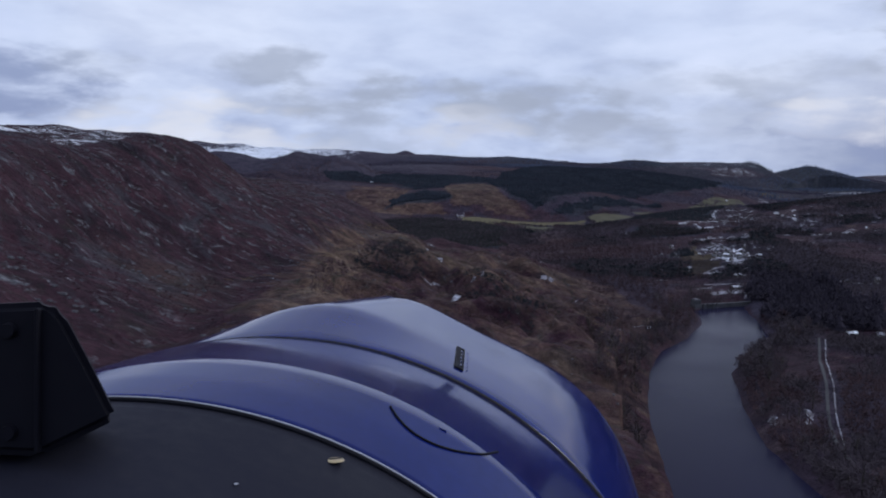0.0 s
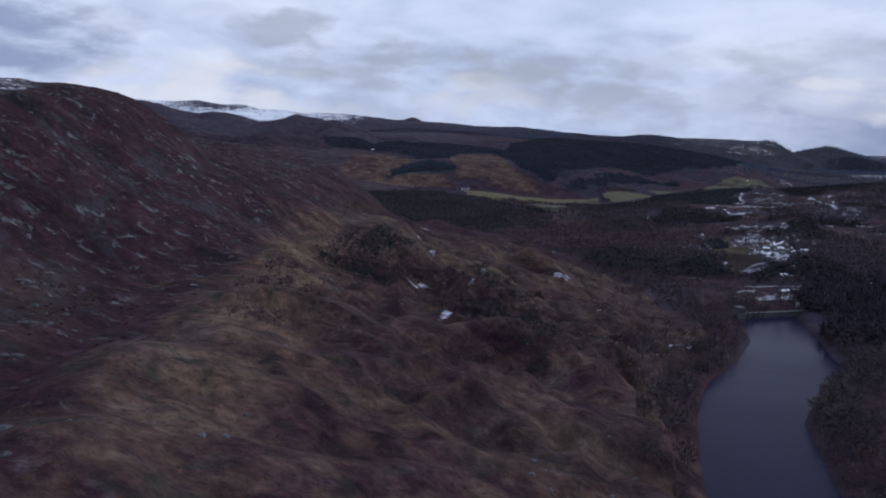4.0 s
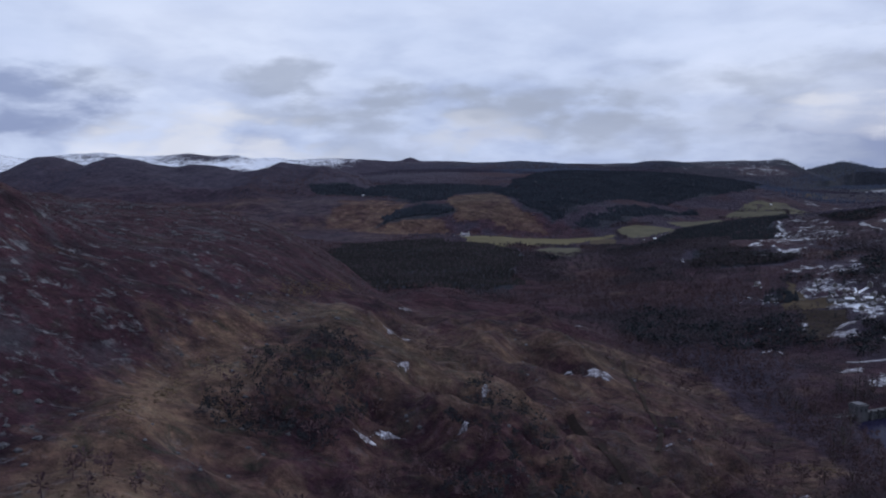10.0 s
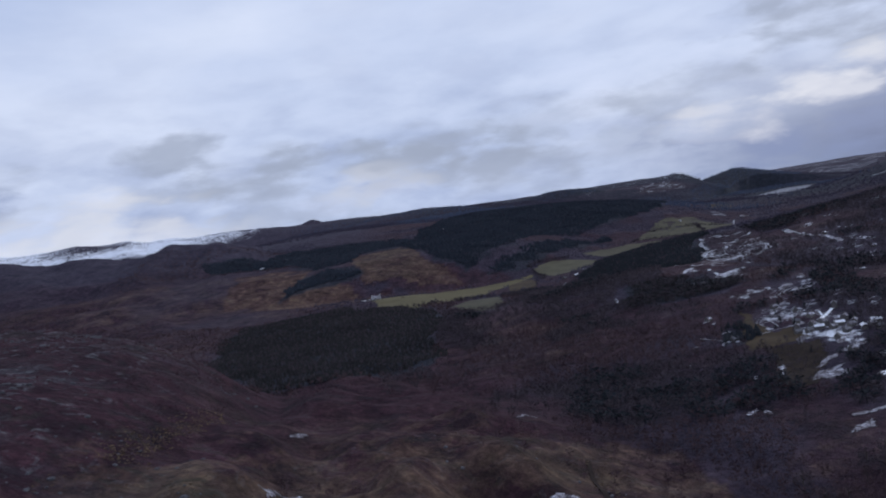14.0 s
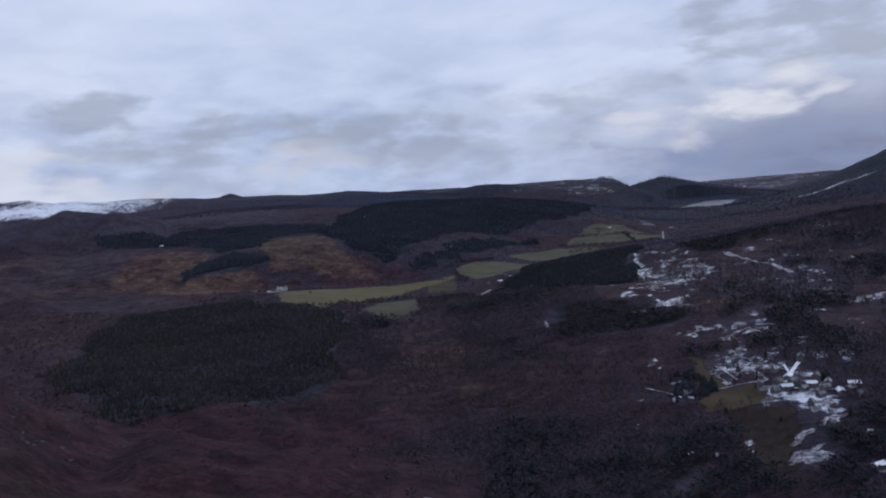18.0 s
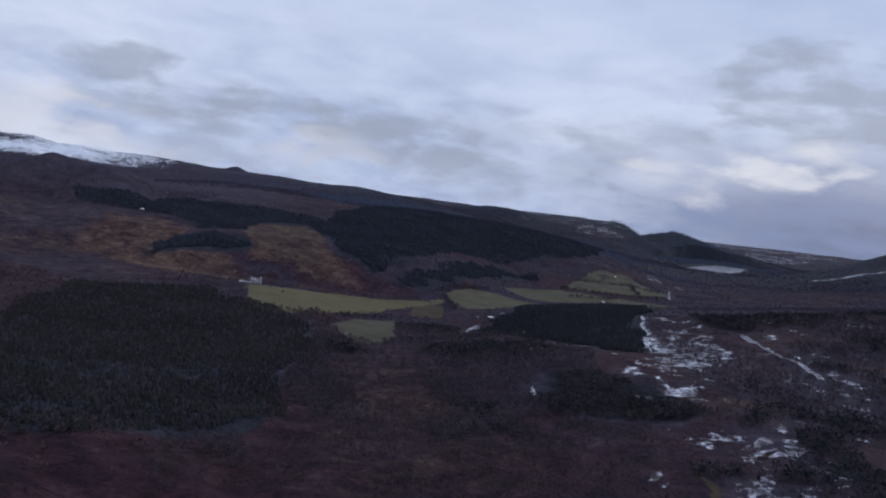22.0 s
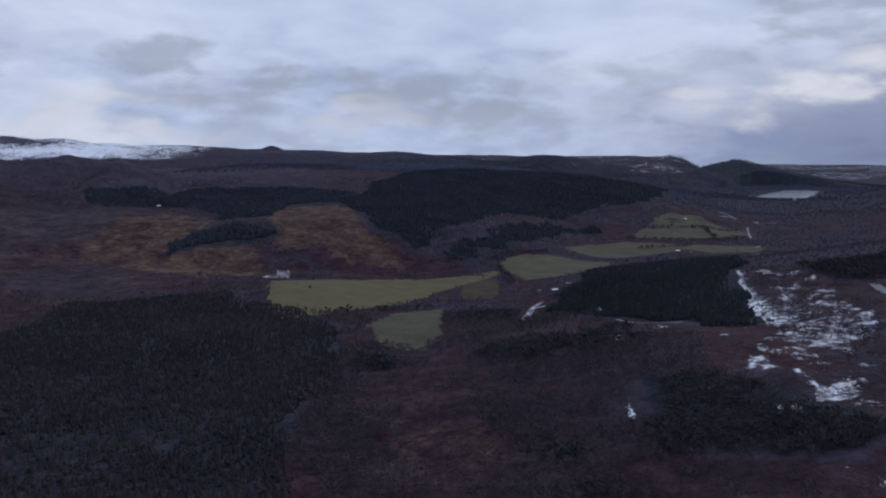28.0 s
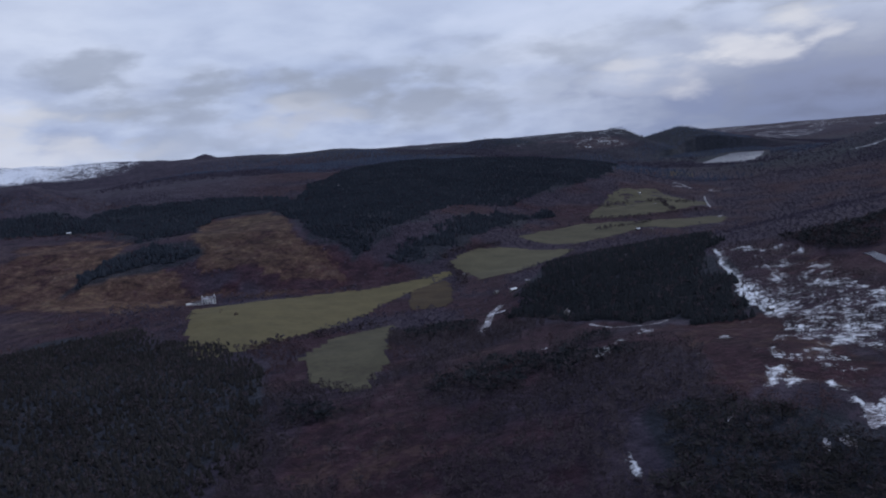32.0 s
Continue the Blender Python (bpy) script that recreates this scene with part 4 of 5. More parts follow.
# ---- woods ----
rng = np.random.default_rng(7)


def conifer_shape(seed, tiers=4, sides=7):
    """A spruce one metre high and about a third as wide: ragged skirts on a stem."""
    r = np.random.default_rng(seed)
    v, f = [], []
    for k in range(tiers):
        lo, hi = 0.10 + 0.72 * k / tiers, 0.10 + 0.72 * (k + 1) / tiers + 0.20 * (1 - 0.4 * k / tiers)
        wide = (0.20 if tiers > 2 else 0.30) * (1 - 0.78 * k / tiers)
        base = len(v)
        for s in range(sides):
            a = 2 * math.pi * (s + r.uniform(-0.3, 0.3)) / sides
            q = wide * r.uniform(0.6, 1.2)
            v.append((q * math.cos(a), q * math.sin(a), lo + r.uniform(-0.04, 0.04)))
        v.append((r.uniform(-0.01, 0.01), r.uniform(-0.01, 0.01), min(hi, 1.0)))
        f += [(base + s, base + (s + 1) % sides, base + sides) for s in range(sides)]
    base = len(v)
    for a in (0, 2.1, 4.2):
        v += [(0.02 * math.cos(a), 0.02 * math.sin(a), -0.06), (0.015 * math.cos(a), 0.015 * math.sin(a), 0.25)]
    f += [(base + 2 * k, base + (2 * k + 2) % 6, base + 2 * k + 1) for k in range(3)]
    return np.array(v), np.array(f)


def bare_shape(seed, clumps=24):
    """A leafless broadleaf tree one metre high: a stem, limbs and slips of twig in an uneven crown."""
    r = np.random.default_rng(seed)
    slim = 0.36 if clumps > 20 else 0.7
    v, f = [], []
    for a in (0, 2.1, 4.2):
        v += [(0.03 * math.cos(a), 0.03 * math.sin(a), -0.06), (0.012 * math.cos(a), 0.012 * math.sin(a), 0.6)]
    f += [(2 * k, (2 * k + 2) % 6, 2 * k + 1) for k in range(3)] + [((2 * k + 2) % 6, (2 * k + 3) % 6, 2 * k + 1) for k in range(3)]
    for k in range(clumps):
        d = r.normal(size=3)
        d /= np.linalg.norm(d)
        c = np.array([0, 0, 0.60]) + d * np.array([0.30, 0.30, 0.34]) * r.uniform(0.35, 1.0) ** 0.6
        out = d * np.array([1, 1, 0.8]) + np.array([0, 0, 0.5])
        out /= np.linalg.norm(out)
        side = np.cross(out, r.normal(size=3))
        side /= np.linalg.norm(side)
        s = r.uniform(0.09, 0.19) * (1.35 if clumps < 20 else 1.0)
        base = len(v)
        v += [tuple(c - out * s), tuple(c + out * s * 0.7 + side * s * slim), tuple(c + out * s * 0.9 - side * s * slim * 0.8)]
        f.append((base, base + 1, base + 2))
    return np.array(v), np.array(f)


CONIFERS = [conifer_shape(s) for s in range(6)]
CONIFERS_FAR = [conifer_shape(20 + s, 2, 5) for s in range(5)]
BARES = [bare_shape(40 + s) for s in range(7)]
BARES_FAR = [bare_shape(60 + s, 9) for s in range(5)]


def scatter(x0, x1, y0, y1, spacing, keep):
    """Jittered places in a rectangle, thinned by keep(x, y), with their heights."""
    gx, gy = np.meshgrid(np.arange(x0, x1, spacing), np.arange(y0, y1, spacing))
    x = (gx + rng.uniform(-0.5, 0.5, gx.shape) * spacing).ravel()
    y = (gy + rng.uniform(-0.5, 0.5, gy.shape) * spacing).ravel()
    ok = rng.uniform(size=x.shape) < keep(x, y)
    return x[ok], y[ok]


def plant(name, shapes, x, y, tall, mat, label, category, broad=1.0):
    """One object of uncounted trees."""
    z = height(x, y)
    h = rng.uniform(*tall, x.shape)
    turn, pick = rng.uniform(0, 6.283, x.shape), rng.integers(len(shapes), size=x.shape)
    wide = rng.uniform(0.85, 1.3, x.shape) * broad
    allv, allf, base = [], [], 0
    for k, (v, f) in enumerate(shapes):
        i = np.where(pick == k)[0]
        if not len(i):
            continue
        c, s, hh, ww = np.cos(turn[i])[:, None], np.sin(turn[i])[:, None], h[i][:, None], (h * wide)[i][:, None]
        px = (v[None, :, 0] * c - v[None, :, 1] * s) * ww + x[i][:, None]
        py = (v[None, :, 0] * s + v[None, :, 1] * c) * ww + y[i][:, None]
        pz = v[None, :, 2] * hh + z[i][:, None]
        allv.append(np.stack([px, py, pz], -1).reshape(-1, 3))
        allf.append((f[None] + (np.arange(len(i)) * len(v))[:, None, None] + base).reshape(-1, 3))
        base += len(i) * len(v)
    ob = mesh_from(name, np.vstack(allv), np.vstack(allf), mat)
    return tagged(ob, label, category, kind="stuff")


def wood_of(poly, spacing, dense=1.0):
    xs, ys = [p[0] for p in poly], [p[1] for p in poly]
    return scatter(min(xs), max(xs), min(ys), max(ys), spacing,
                   lambda x, y: dense * inside(poly, x + 50 * (fbm(x, y, 45, 95) - 0.5), y + 60 * (fbm(x, y, 45, 96) - 0.5)) * (0.55 + 0.45 * step(fbm(x, y, 30, 97), 0.35, 0.55)) * (near_line(RIDE, x + 3, y + 10) > 15))


SPECS = dict(spur_plantation=(3.5, (3.8, 6.8), 0), slope_plantation=(3.5, (3.2, 5.8), 0), west_plantation=(3.1, (2.2, 4.4), 0),
             copse=(3.2, (4.5, 7.5), 1), hill_forest=(5.2, (3.5, 6.5), 1), far_copse=(5.0, (3.5, 6.5), 1), upper_wood=(5.0, (3.5, 6.5), 1), strip_wood=(4.6, (3.5, 6.5), 1),
             green_copse=(2.6, (3, 5.5), 0), bank_wood=(4.6, (7, 12), 0))
for wood_name, (gap, tall, distant) in SPECS.items():
    wx, wy = wood_of(WOODS[wood_name], gap, {"west_plantation": 0.95, "slope_plantation": 0.55, "bank_wood": 0.35}.get(wood_name, 1.0))
    needles = MID_CONIFER if distant else DARKWOOD if wood_name == "bank_wood" else MURK if wood_name in ("west_plantation", "slope_plantation") else CONIFER
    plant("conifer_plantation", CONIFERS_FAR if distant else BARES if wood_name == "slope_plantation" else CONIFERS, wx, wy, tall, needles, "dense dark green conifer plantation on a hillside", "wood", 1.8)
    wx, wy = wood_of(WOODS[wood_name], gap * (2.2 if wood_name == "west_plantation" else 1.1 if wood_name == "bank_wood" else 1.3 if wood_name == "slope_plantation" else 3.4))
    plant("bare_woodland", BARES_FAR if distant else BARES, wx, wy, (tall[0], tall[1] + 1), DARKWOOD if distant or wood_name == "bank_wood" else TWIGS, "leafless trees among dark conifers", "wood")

OPEN = [f[0] for f in FIELDS] + [SNOWFIELD, HEATH] + CLEARINGS


def valley_density(x, y):
    d = 0.12 + 1.0 * step(fbm(x, y, 75, 189, 5), 0.42, 0.56) + 0.45 * bump(x, y, 200, 950, 80, 190, 0, 4)
    d = d * (1 - 0.45 * bump(x, y, 520, 1180, 190, 230, 0, 4))
    d = d + 0.6 * step(in_lake(x, y), -26, -10)
    d = d * np.where(in_lake(x, y) > -0.5, 0, 1)
    d = d * np.maximum(step(x + 0.16 * (y - 900), 10, 110) * (1 - 0.97 * bump(x, y, 45, 500, 72, 150, -14, 5)), step(x - shores(y)[1], -8, 0) * (y < 760))
    d = np.where(inside(BANK, x + 14 * (fbm(x, y, 20, 199) - 0.5), y + 14 * (fbm(x, y, 20, 200) - 0.5)), 0.04 * d, d)
    for poly in OPEN:
        d = np.where(inside(poly, x, y), 0.0, d)
    for poly, _, _ in FIELDS[2:5]:
        d = np.where(inside(poly, x + 9, y + 22), 0.05 * d, d)
    d = np.where(wood_cover(x, y) > 0.5, 0, d)
    d = d * (1 - 0.85 * step(snow_cover(x, y, height(x, y)), 0.35, 0.65) * (y > 750))
    d = d * (1 - 0.8 * bump(x, y, 309, 875, 26, 50, -12, 4)) * (1 - 0.95 * bump(x, y, 240, 703, 34, 20, 20, 4)) * (1 - 0.7 * bump(x, y, 350, 1008, 40, 26, 30, 4))
    for _, pts, width, _, _ in TRACKS:
        d = np.where(near_line(pts, x, y) < width * 0.8 + 2, 0, d)
    for pts, width in STREAMS + [(STRIP, 3.0)] + [(g, -4.0) for g in GULLIES]:
        d = np.where(near_line(pts, x, y) < width + 9, 0, d)
    d = np.where(near_line([(px - 10, py - 24) for px, py in STREAMS[0][0] + STREAMS[1][0]], x, y) < 30, 0.06 * d, d)
    d = np.where(near_line(RIDE, x + 4, y + 14) < 18, 0.1 * d, d)
    for px, py, size in DRIFTS:
        d = np.where(np.hypot(x - px, y - py) < size * 1.4 + 2, 0, d)
    return np.clip(d, 0, 1)


bx, by = scatter(30, 900, 200, 1480, 4.7, valley_density)
ex, ey = scatter(130, 330, 250, 600, 4.6, lambda x, y: 0.8 * valley_density(x, y) * (x > shores(y)[1]))
bx, by = np.append(bx, ex), np.append(by, ey)
half = fbm(bx, by, 120, 103) < 0.56
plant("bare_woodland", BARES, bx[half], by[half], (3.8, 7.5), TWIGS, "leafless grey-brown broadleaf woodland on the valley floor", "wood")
plant("bare_woodland", BARES, bx[~half], by[~half], (3, 6), RUSSET, "leafless russet birch woodland on the valley floor", "wood")
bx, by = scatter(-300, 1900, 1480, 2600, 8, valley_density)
plant("bare_woodland", BARES_FAR, bx, by, (3.0, 5.5), HAZED_TWIGS, "leafless dark woodland up the valley, tinted purple-grey for haze", "wood")

bx, by = scatter(120, 900, 640, 1480, 5.0, lambda x, y: 0.9 * (valley_density(x, y) > 0.5) * step(fbm(x, y, 80, 113, 4), 0.62, 0.66))
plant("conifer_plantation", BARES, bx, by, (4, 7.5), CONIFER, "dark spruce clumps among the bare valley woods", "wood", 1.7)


def distant_density(x, y):
    far = np.hypot(x, y)
    d = (far > 2650) * np.where(x > 1650, far < 4950, far < 4500) * (in_loch(x, y) < -0.35) * (wood_cover(x, y) > 0.3)
    z = height(x, y)
    d = np.where(inside(WOODS["hill_forest"], x, y) | (near_line(SCAR, x, y) < 45) | (ridge_fields(x, y, z) > 0.2), 0, d)
    d = d * (1 - step(z, 60, 95) * (x > 1300) * (y < 3400))
    return d * (0.35 + 0.65 * step(fbm(x, y, 260, 111), 0.38, 0.52))


# these far trees wear the needle colour with haze painted in
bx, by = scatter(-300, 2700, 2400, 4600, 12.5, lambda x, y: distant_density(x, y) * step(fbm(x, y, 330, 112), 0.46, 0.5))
plant("conifer_plantation", CONIFERS_FAR, bx, by, (6, 9.5), HAZED_CONIFER, "far dark green forest on the low hills, tinted blue for haze", "wood")
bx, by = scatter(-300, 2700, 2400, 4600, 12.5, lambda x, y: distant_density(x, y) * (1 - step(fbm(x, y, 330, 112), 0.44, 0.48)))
plant("bare_woodland", BARES_FAR, bx, by, (6, 9.5), HAZED_TWIGS, "far birch woods around the loch, tinted purple-grey for haze", "wood")
bx, by = scatter(370, 620, 1130, 1540, 4.5, lambda x, y: 0.75 * inside(SNOWFIELD, x, y) * step(fbm(x, y, 40, 105), 0.32, 0.55))
plant("scrub", BARES_FAR, bx, by, (1.5, 4.0), TWIGS, "low dark scrub standing in thin snow", "scrub")
meadow = next(poly for poly, mat, _ in FIELDS if mat is MEADOW)
bx, by = scatter(230, 300, 780, 870, 3.4, lambda x, y: 0.7 * inside(meadow, x, y) * step(fbm(x, y, 16, 202, 3), 0.42, 0.6))
plant("scrub", BARES, bx, by, (1.2, 3.2), TWIGS, "low leafless scrub on the rough meadow", "scrub")
bx, by = scatter(-60, 150, 330, 780, 5.5, lambda x, y: 0.6 * step(fbm(x, y, 60, 107), 0.52, 0.64) * (in_lake(x, y) < -8))
plant("scrub", BARES, bx, by, (2, 6), RUSSET, "birch scrub on the rough knolls", "scrub")
bx, by = scatter(-60, 70, 380, 640, 3.2, lambda x, y: 0.9 * (np.hypot((x + 31) / 18, (y - 548) / 56) + 2.4 * (fbm(x, y, 26, 109) - 0.5) < 0.9) + 0.9 * (np.hypot((x - 38) / 24, (y - 500) / 105) < 1) * step(fbm(x, y, 20, 108), 0.47, 0.55))
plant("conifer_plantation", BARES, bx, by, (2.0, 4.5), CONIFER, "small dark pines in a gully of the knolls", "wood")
for pts in ([(600, 2042), (640, 2052), (689, 2052)], [(618, 2146), (718, 2124), (829, 2138)], [(690, 2263), (770, 2270), (870, 2255)], [(785, 2160), (795, 2210), (810, 2265)], [(320, 1860), (366, 1905), (413, 1930)], [(310, 1700), (322, 1760), (322, 1830)], [(100, 1462), (150, 1500), (205, 1545)]):
    bx, by = scatter(min(p[0] for p in pts) - 10, max(p[0] for p in pts) + 10, min(p[1] for p in pts) - 10, max(p[1] for p in pts) + 10, 4.5, lambda x, y: 0.7 * (near_line(pts, x, y) < 5))
    plant("hedgerow", BARES_FAR, bx, by, (3, 8), TWIGS, "dark leafless hedgerow between pastures", "hedge")

# boulders and outcrops on the hill
def rock_shape(seed):
    r = np.random.default_rng(seed)
    v = []
    for z, w in ((-0.3, 1.0), (0.25, 0.95), (0.55, 0.5)):
        v += [(w * r.uniform(0.6, 1.2) * math.cos(a), w * r.uniform(0.6, 1.2) * math.sin(a), z + r.uniform(-0.1, 0.1)) for a in np.linspace(0, 2 * math.pi, 6)[:-1]]
    v.append((0, 0, 0.62))
    f = []
    for k in range(2):
        for s in range(5):
            a, b = k * 5 + s, k * 5 + (s + 1) % 5
            f += [(a, b, b + 5), (a, b + 5, a + 5)]
    f += [(10 + s, 10 + (s + 1) % 5, 15) for s in range(5)]
    return np.array(v), np.array(f)


ROCKS = [rock_shape(80 + s) for s in range(6)]
bx, by = scatter(-330, -30, 220, 900, 2.2, lambda x, y: 0.28 * step(fbm(x, y, 9, 141), 0.5, 0.62) * step(fbm(x, y, 60, 142, 4), 0.44, 0.6) * (0.35 + 0.65 * step(-x, 60, 130)))
plant("boulder_field", ROCKS, bx, by, (0.22, 0.95), ROCK, "grey boulders and scree on dark heather slope", "rocks", 1.5)
bx, by = scatter(-65, 130, 260, 720, 4.5, lambda x, y: 0.14 * step(fbm(x, y, 25, 143), 0.54, 0.68) * (in_lake(x, y) < -6))
plant("boulder_field", ROCKS, bx, by, (0.3, 0.9), ROCK, "grey rocks among bracken on the knolls", "rocks")


def tuft_shape(seed):
    r = np.random.default_rng(seed)
    v, f = [], []
    for k in range(5):
        a, q = r.uniform(0, 6.28), r.uniform(0.3, 1.0)
        c = np.array([q * math.cos(a), q * math.sin(a), 0])
        t = r.uniform(0.4, 0.8)
        b = a + 1.57 + r.uniform(-0.8, 0.8)
        base = len(v)
        v += [tuple(c + t * np.array([math.cos(b), math.sin(b), -0.1])), tuple(c - t * np.array([math.cos(b), math.sin(b), 0.1])), tuple(c * 0.6 + np.array([0, 0, r.uniform(0.6, 1.1)]))]
        f.append((base, base + 1, base + 2))
    return np.array(v), np.array(f)


TUFTS = [tuft_shape(100 + s) for s in range(6)]
bx, by = scatter(-340, 125, 220, 900, 3.0, lambda x, y: (0.1 + 0.45 * step(fbm(x, y, 18, 151), 0.4, 0.6)) * (in_lake(x, y) < -4))
soft = np.maximum(bump(bx, by, 55, 500, 120, 270, 0, 3), 0.8 * step(bx, -80, -60) * (by < 700)) + 0.9 * (fbm(bx, by, 30, 153) - 0.5)
pale, deep = soft > 0.42, soft < 0.12
plant("heather", TUFTS, bx[deep], by[deep], (0.2, 0.45), HEATHER, "dark red-brown heather clumps on the hill", "heather", 2.2)
plant("bracken", TUFTS, bx[pale], by[pale], (0.12, 0.3), BRACKEN, "dead orange-brown bracken on the knolls", "bracken", 2.2)

for pts, wide in (([(79, 515), (80, 480), (81, 448), (86, 433), (87, 424), (85, 408), (79, 387), (73, 360)], 2.6), ([(106, 714), (108, 690), (107, 660)], 2.2), ([(143, 585), (150, 583), (158, 578)], 4.5),
                  ([(-100, 381), (-95, 413), (-84, 436)], 1.6), ([(-67, 475), (-68, 545), (-53, 600)], 2.4), ([(-43, 748), (-52, 700), (-60, 660)], 5.0)):
    bx, by = scatter(min(p[0] for p in pts) - 6, max(p[0] for p in pts) + 6, min(p[1] for p in pts) - 6, max(p[1] for p in pts) + 6, 1.2, lambda x, y: 0.8 * np.exp(-(near_line(pts, x, y) / wide) ** 2) * step(fbm(x, y, 9, 154), 0.36, 0.55))
    plant("withered_grass", TUFTS, bx, by, (0.2, 0.5), WITHERED, "fringe of pale withered grass on the knolls", "grass", 1.6)


def moor_density(x, y):
    d = step(fbm(x, y, 190, 161, 5), 0.46, 0.56) * (wood_cover(x, y) < 0.5) * step(60 - x - 0.1 * (y - 900), 0, 80)
    for poly in CLEARINGS + [FIELDS[0][0]]:
        d = np.where(inside(poly, x, y), 0.03, d)
    return 0.75 * d * step(y, 860, 1000)


bx, by = scatter(-1100, 80, 880, 2500, 7.5, moor_density)
plant("bare_woodland", BARES_FAR, bx, by, (2.5, 5.5), RUSSET, "straggling leafless birch wood on the moor", "wood")

# ---- buildings ----
def box(bm, x0, x1, y0, y1, z0, z1, bevel=0.0):
    made = bmesh.ops.create_cube(bm, size=1.0, matrix=Matrix.Translation(((x0 + x1) / 2, (y0 + y1) / 2, (z0 + z1) / 2)) @ Matrix.Diagonal((x1 - x0, y1 - y0, z1 - z0, 1)))
    if bevel:
        edges = {e for v in made["verts"] for e in v.link_edges}
        bmesh.ops.bevel(bm, geom=list(edges), offset=bevel, segments=1, affect='EDGES')
    return bm


def block(name, dims, mat, parent, label="", bevel=0.0):
    return part(name, box(bmesh.new(), *dims, bevel), mat, parent, label)


def gable_wall(w, d, h, rise):
    """Walls with pointed gables on the short sides; the foot goes into the ground."""
    bm = bmesh.new()
    pts = []
    for x in (-w / 2, w / 2):
        pts.append([bm.verts.new(p) for p in ((x, -d / 2, -2), (x, d / 2, -2), (x, d / 2, h), (x, 0, h + rise), (x, -d / 2, h))])
    bm.faces.new(pts[0][::-1])
    bm.faces.new(pts[1])
    for k in range(5):
        bm.faces.new((pts[0][k], pts[0][(k + 1) % 5], pts[1][(k + 1) % 5], pts[1][k]))
    return bm


def roof_slab(w, d, h, rise, side, thick=0.22, over=0.35):
    """One slope of a roof with its thickness and overhang."""
    bm = bmesh.new()
    k = rise / (d / 2)
    prof = [(0, h + rise + 0.05), (side * (d / 2 + over), h - over * k + 0.05), (side * (d / 2 + over), h - over * k + 0.05 + thick), (0, h + rise + 0.05 + thick)]
    a = [bm.verts.new((-w / 2 - over, y, z)) for y, z in prof]
    b = [bm.verts.new((w / 2 + over, y, z)) for y, z in prof]
    bm.faces.new(a), bm.faces.new(b[::-1])
    for i in range(4):
        bm.faces.new((a[i], b[i], b[(i + 1) % 4], a[(i + 1) % 4]))
    bmesh.ops.recalc_face_normals(bm, faces=bm.faces)
    return bm


def window(parent, x, y, z, w=1.0, h=1.2, face=-1):
    """A window in a long wall: frame, sill and pane."""
    win = block("window", (x - w / 2 - 0.08, x + w / 2 + 0.08, y - 0.05, y + 0.05, z - 0.08, z + h + 0.08), HARL, parent)
    block("pane", (x - w / 2, x + w / 2, y + face * 0.075 - 0.02, y + face * 0.075 + 0.02, z, z + h), GLASS, win)
    block("sill", (x - w / 2 - 0.15, x + w / 2 + 0.15, y + face * 0.1 - 0.1, y + face * 0.1 + 0.1, z - 0.16, z - 0.085), STONE, win)
    return win


def house(w, d, h, rise, walls, roofs, label, storeys=1, chimneys=2, porch=False):
    top = tagged(new("house"), label, "house", "village houses")
    part("wall", gable_wall(w, d, h, rise), walls, top)
    for side in (-1, 1):
        part("roof", roof_slab(w, d, h, rise, side), roofs, top, "snow-covered roof slope" if roofs is SNOW else "")
    block("ridge", (-w / 2 - 0.35, w / 2 + 0.35, -0.18, 0.18, h + rise + 0.2, h + rise + 0.4), SLATE, top)
    for k in range(chimneys):
        x = (-1 if k == 0 else 1) * (w / 2 - 0.5)
        stack = block("chimney", (x - 0.4, x + 0.4, -0.45, 0.45, h + rise - 0.6, h + rise + 1.2), STONE, top)
        block("pot", (x - 0.15, x + 0.15, -0.15, 0.15, h + rise + 1.2, h + rise + 1.6), SLATE, stack)
    for face in (-1, 1):
        n = max(2, int(w / 3))
        for s in range(storeys):
            for k in range(n):
                x = -w / 2 + w * (k + 0.5) / n
                if s == 0 and face == -1 and k == n // 2:
                    door = block("door", (x - 0.5, x + 0.5, face * d / 2 - 0.06, face * d / 2 + 0.06, 0, 2.05), TIMBER, top)
                    block("lintel", (x - 0.7, x + 0.7, face * (d / 2 + 0.02) - 0.09, face * (d / 2 + 0.02) + 0.09, 2.06, 2.22), STONE, door)
                else:
                    window(top, x, face * (d / 2 + 0.02), 0.8 + 2.2 * s, 0.9, 1.1, face=face)
    if porch:
        block("porch", (-1.2, 1.2, -d / 2 - 1.6, -d / 2 - 0.07, -1.5, 2.4), walls, top)
        block("porch_roof", (-1.4, 1.4, -d / 2 - 1.8, -d / 2 - 0.4, 2.41, 2.65), roofs, top)
    return top


KINDS = [
    house(7.2, 4.8, 2.3, 1.8, STONE, PATCHY, "small grey stone cottage with snow on its roof"),
    house(9.0, 5.0, 2.3, 1.6, STONE, SNOW, "grey bungalow with a snow-covered roof", porch=True, chimneys=1),
    house(7.2, 5.2, 4.5, 1.9, STONE, PATCHY, "two-storey stone house with snow on its roof", storeys=2),
    house(6.5, 4.6, 2.3, 1.7, STONE, SLATE, "grey cottage with a dark slate roof", chimneys=1),
    house(10.5, 5.2, 2.4, 1.6, STONE, SNOW, "long stone outbuilding with a snow-covered roof", chimneys=0),
]


def set_house(kind, x, y, turn):
    return stand(x, y, ground_at(x, y) + 0.3, turn) @ Matrix.Scale(0.66, 4)


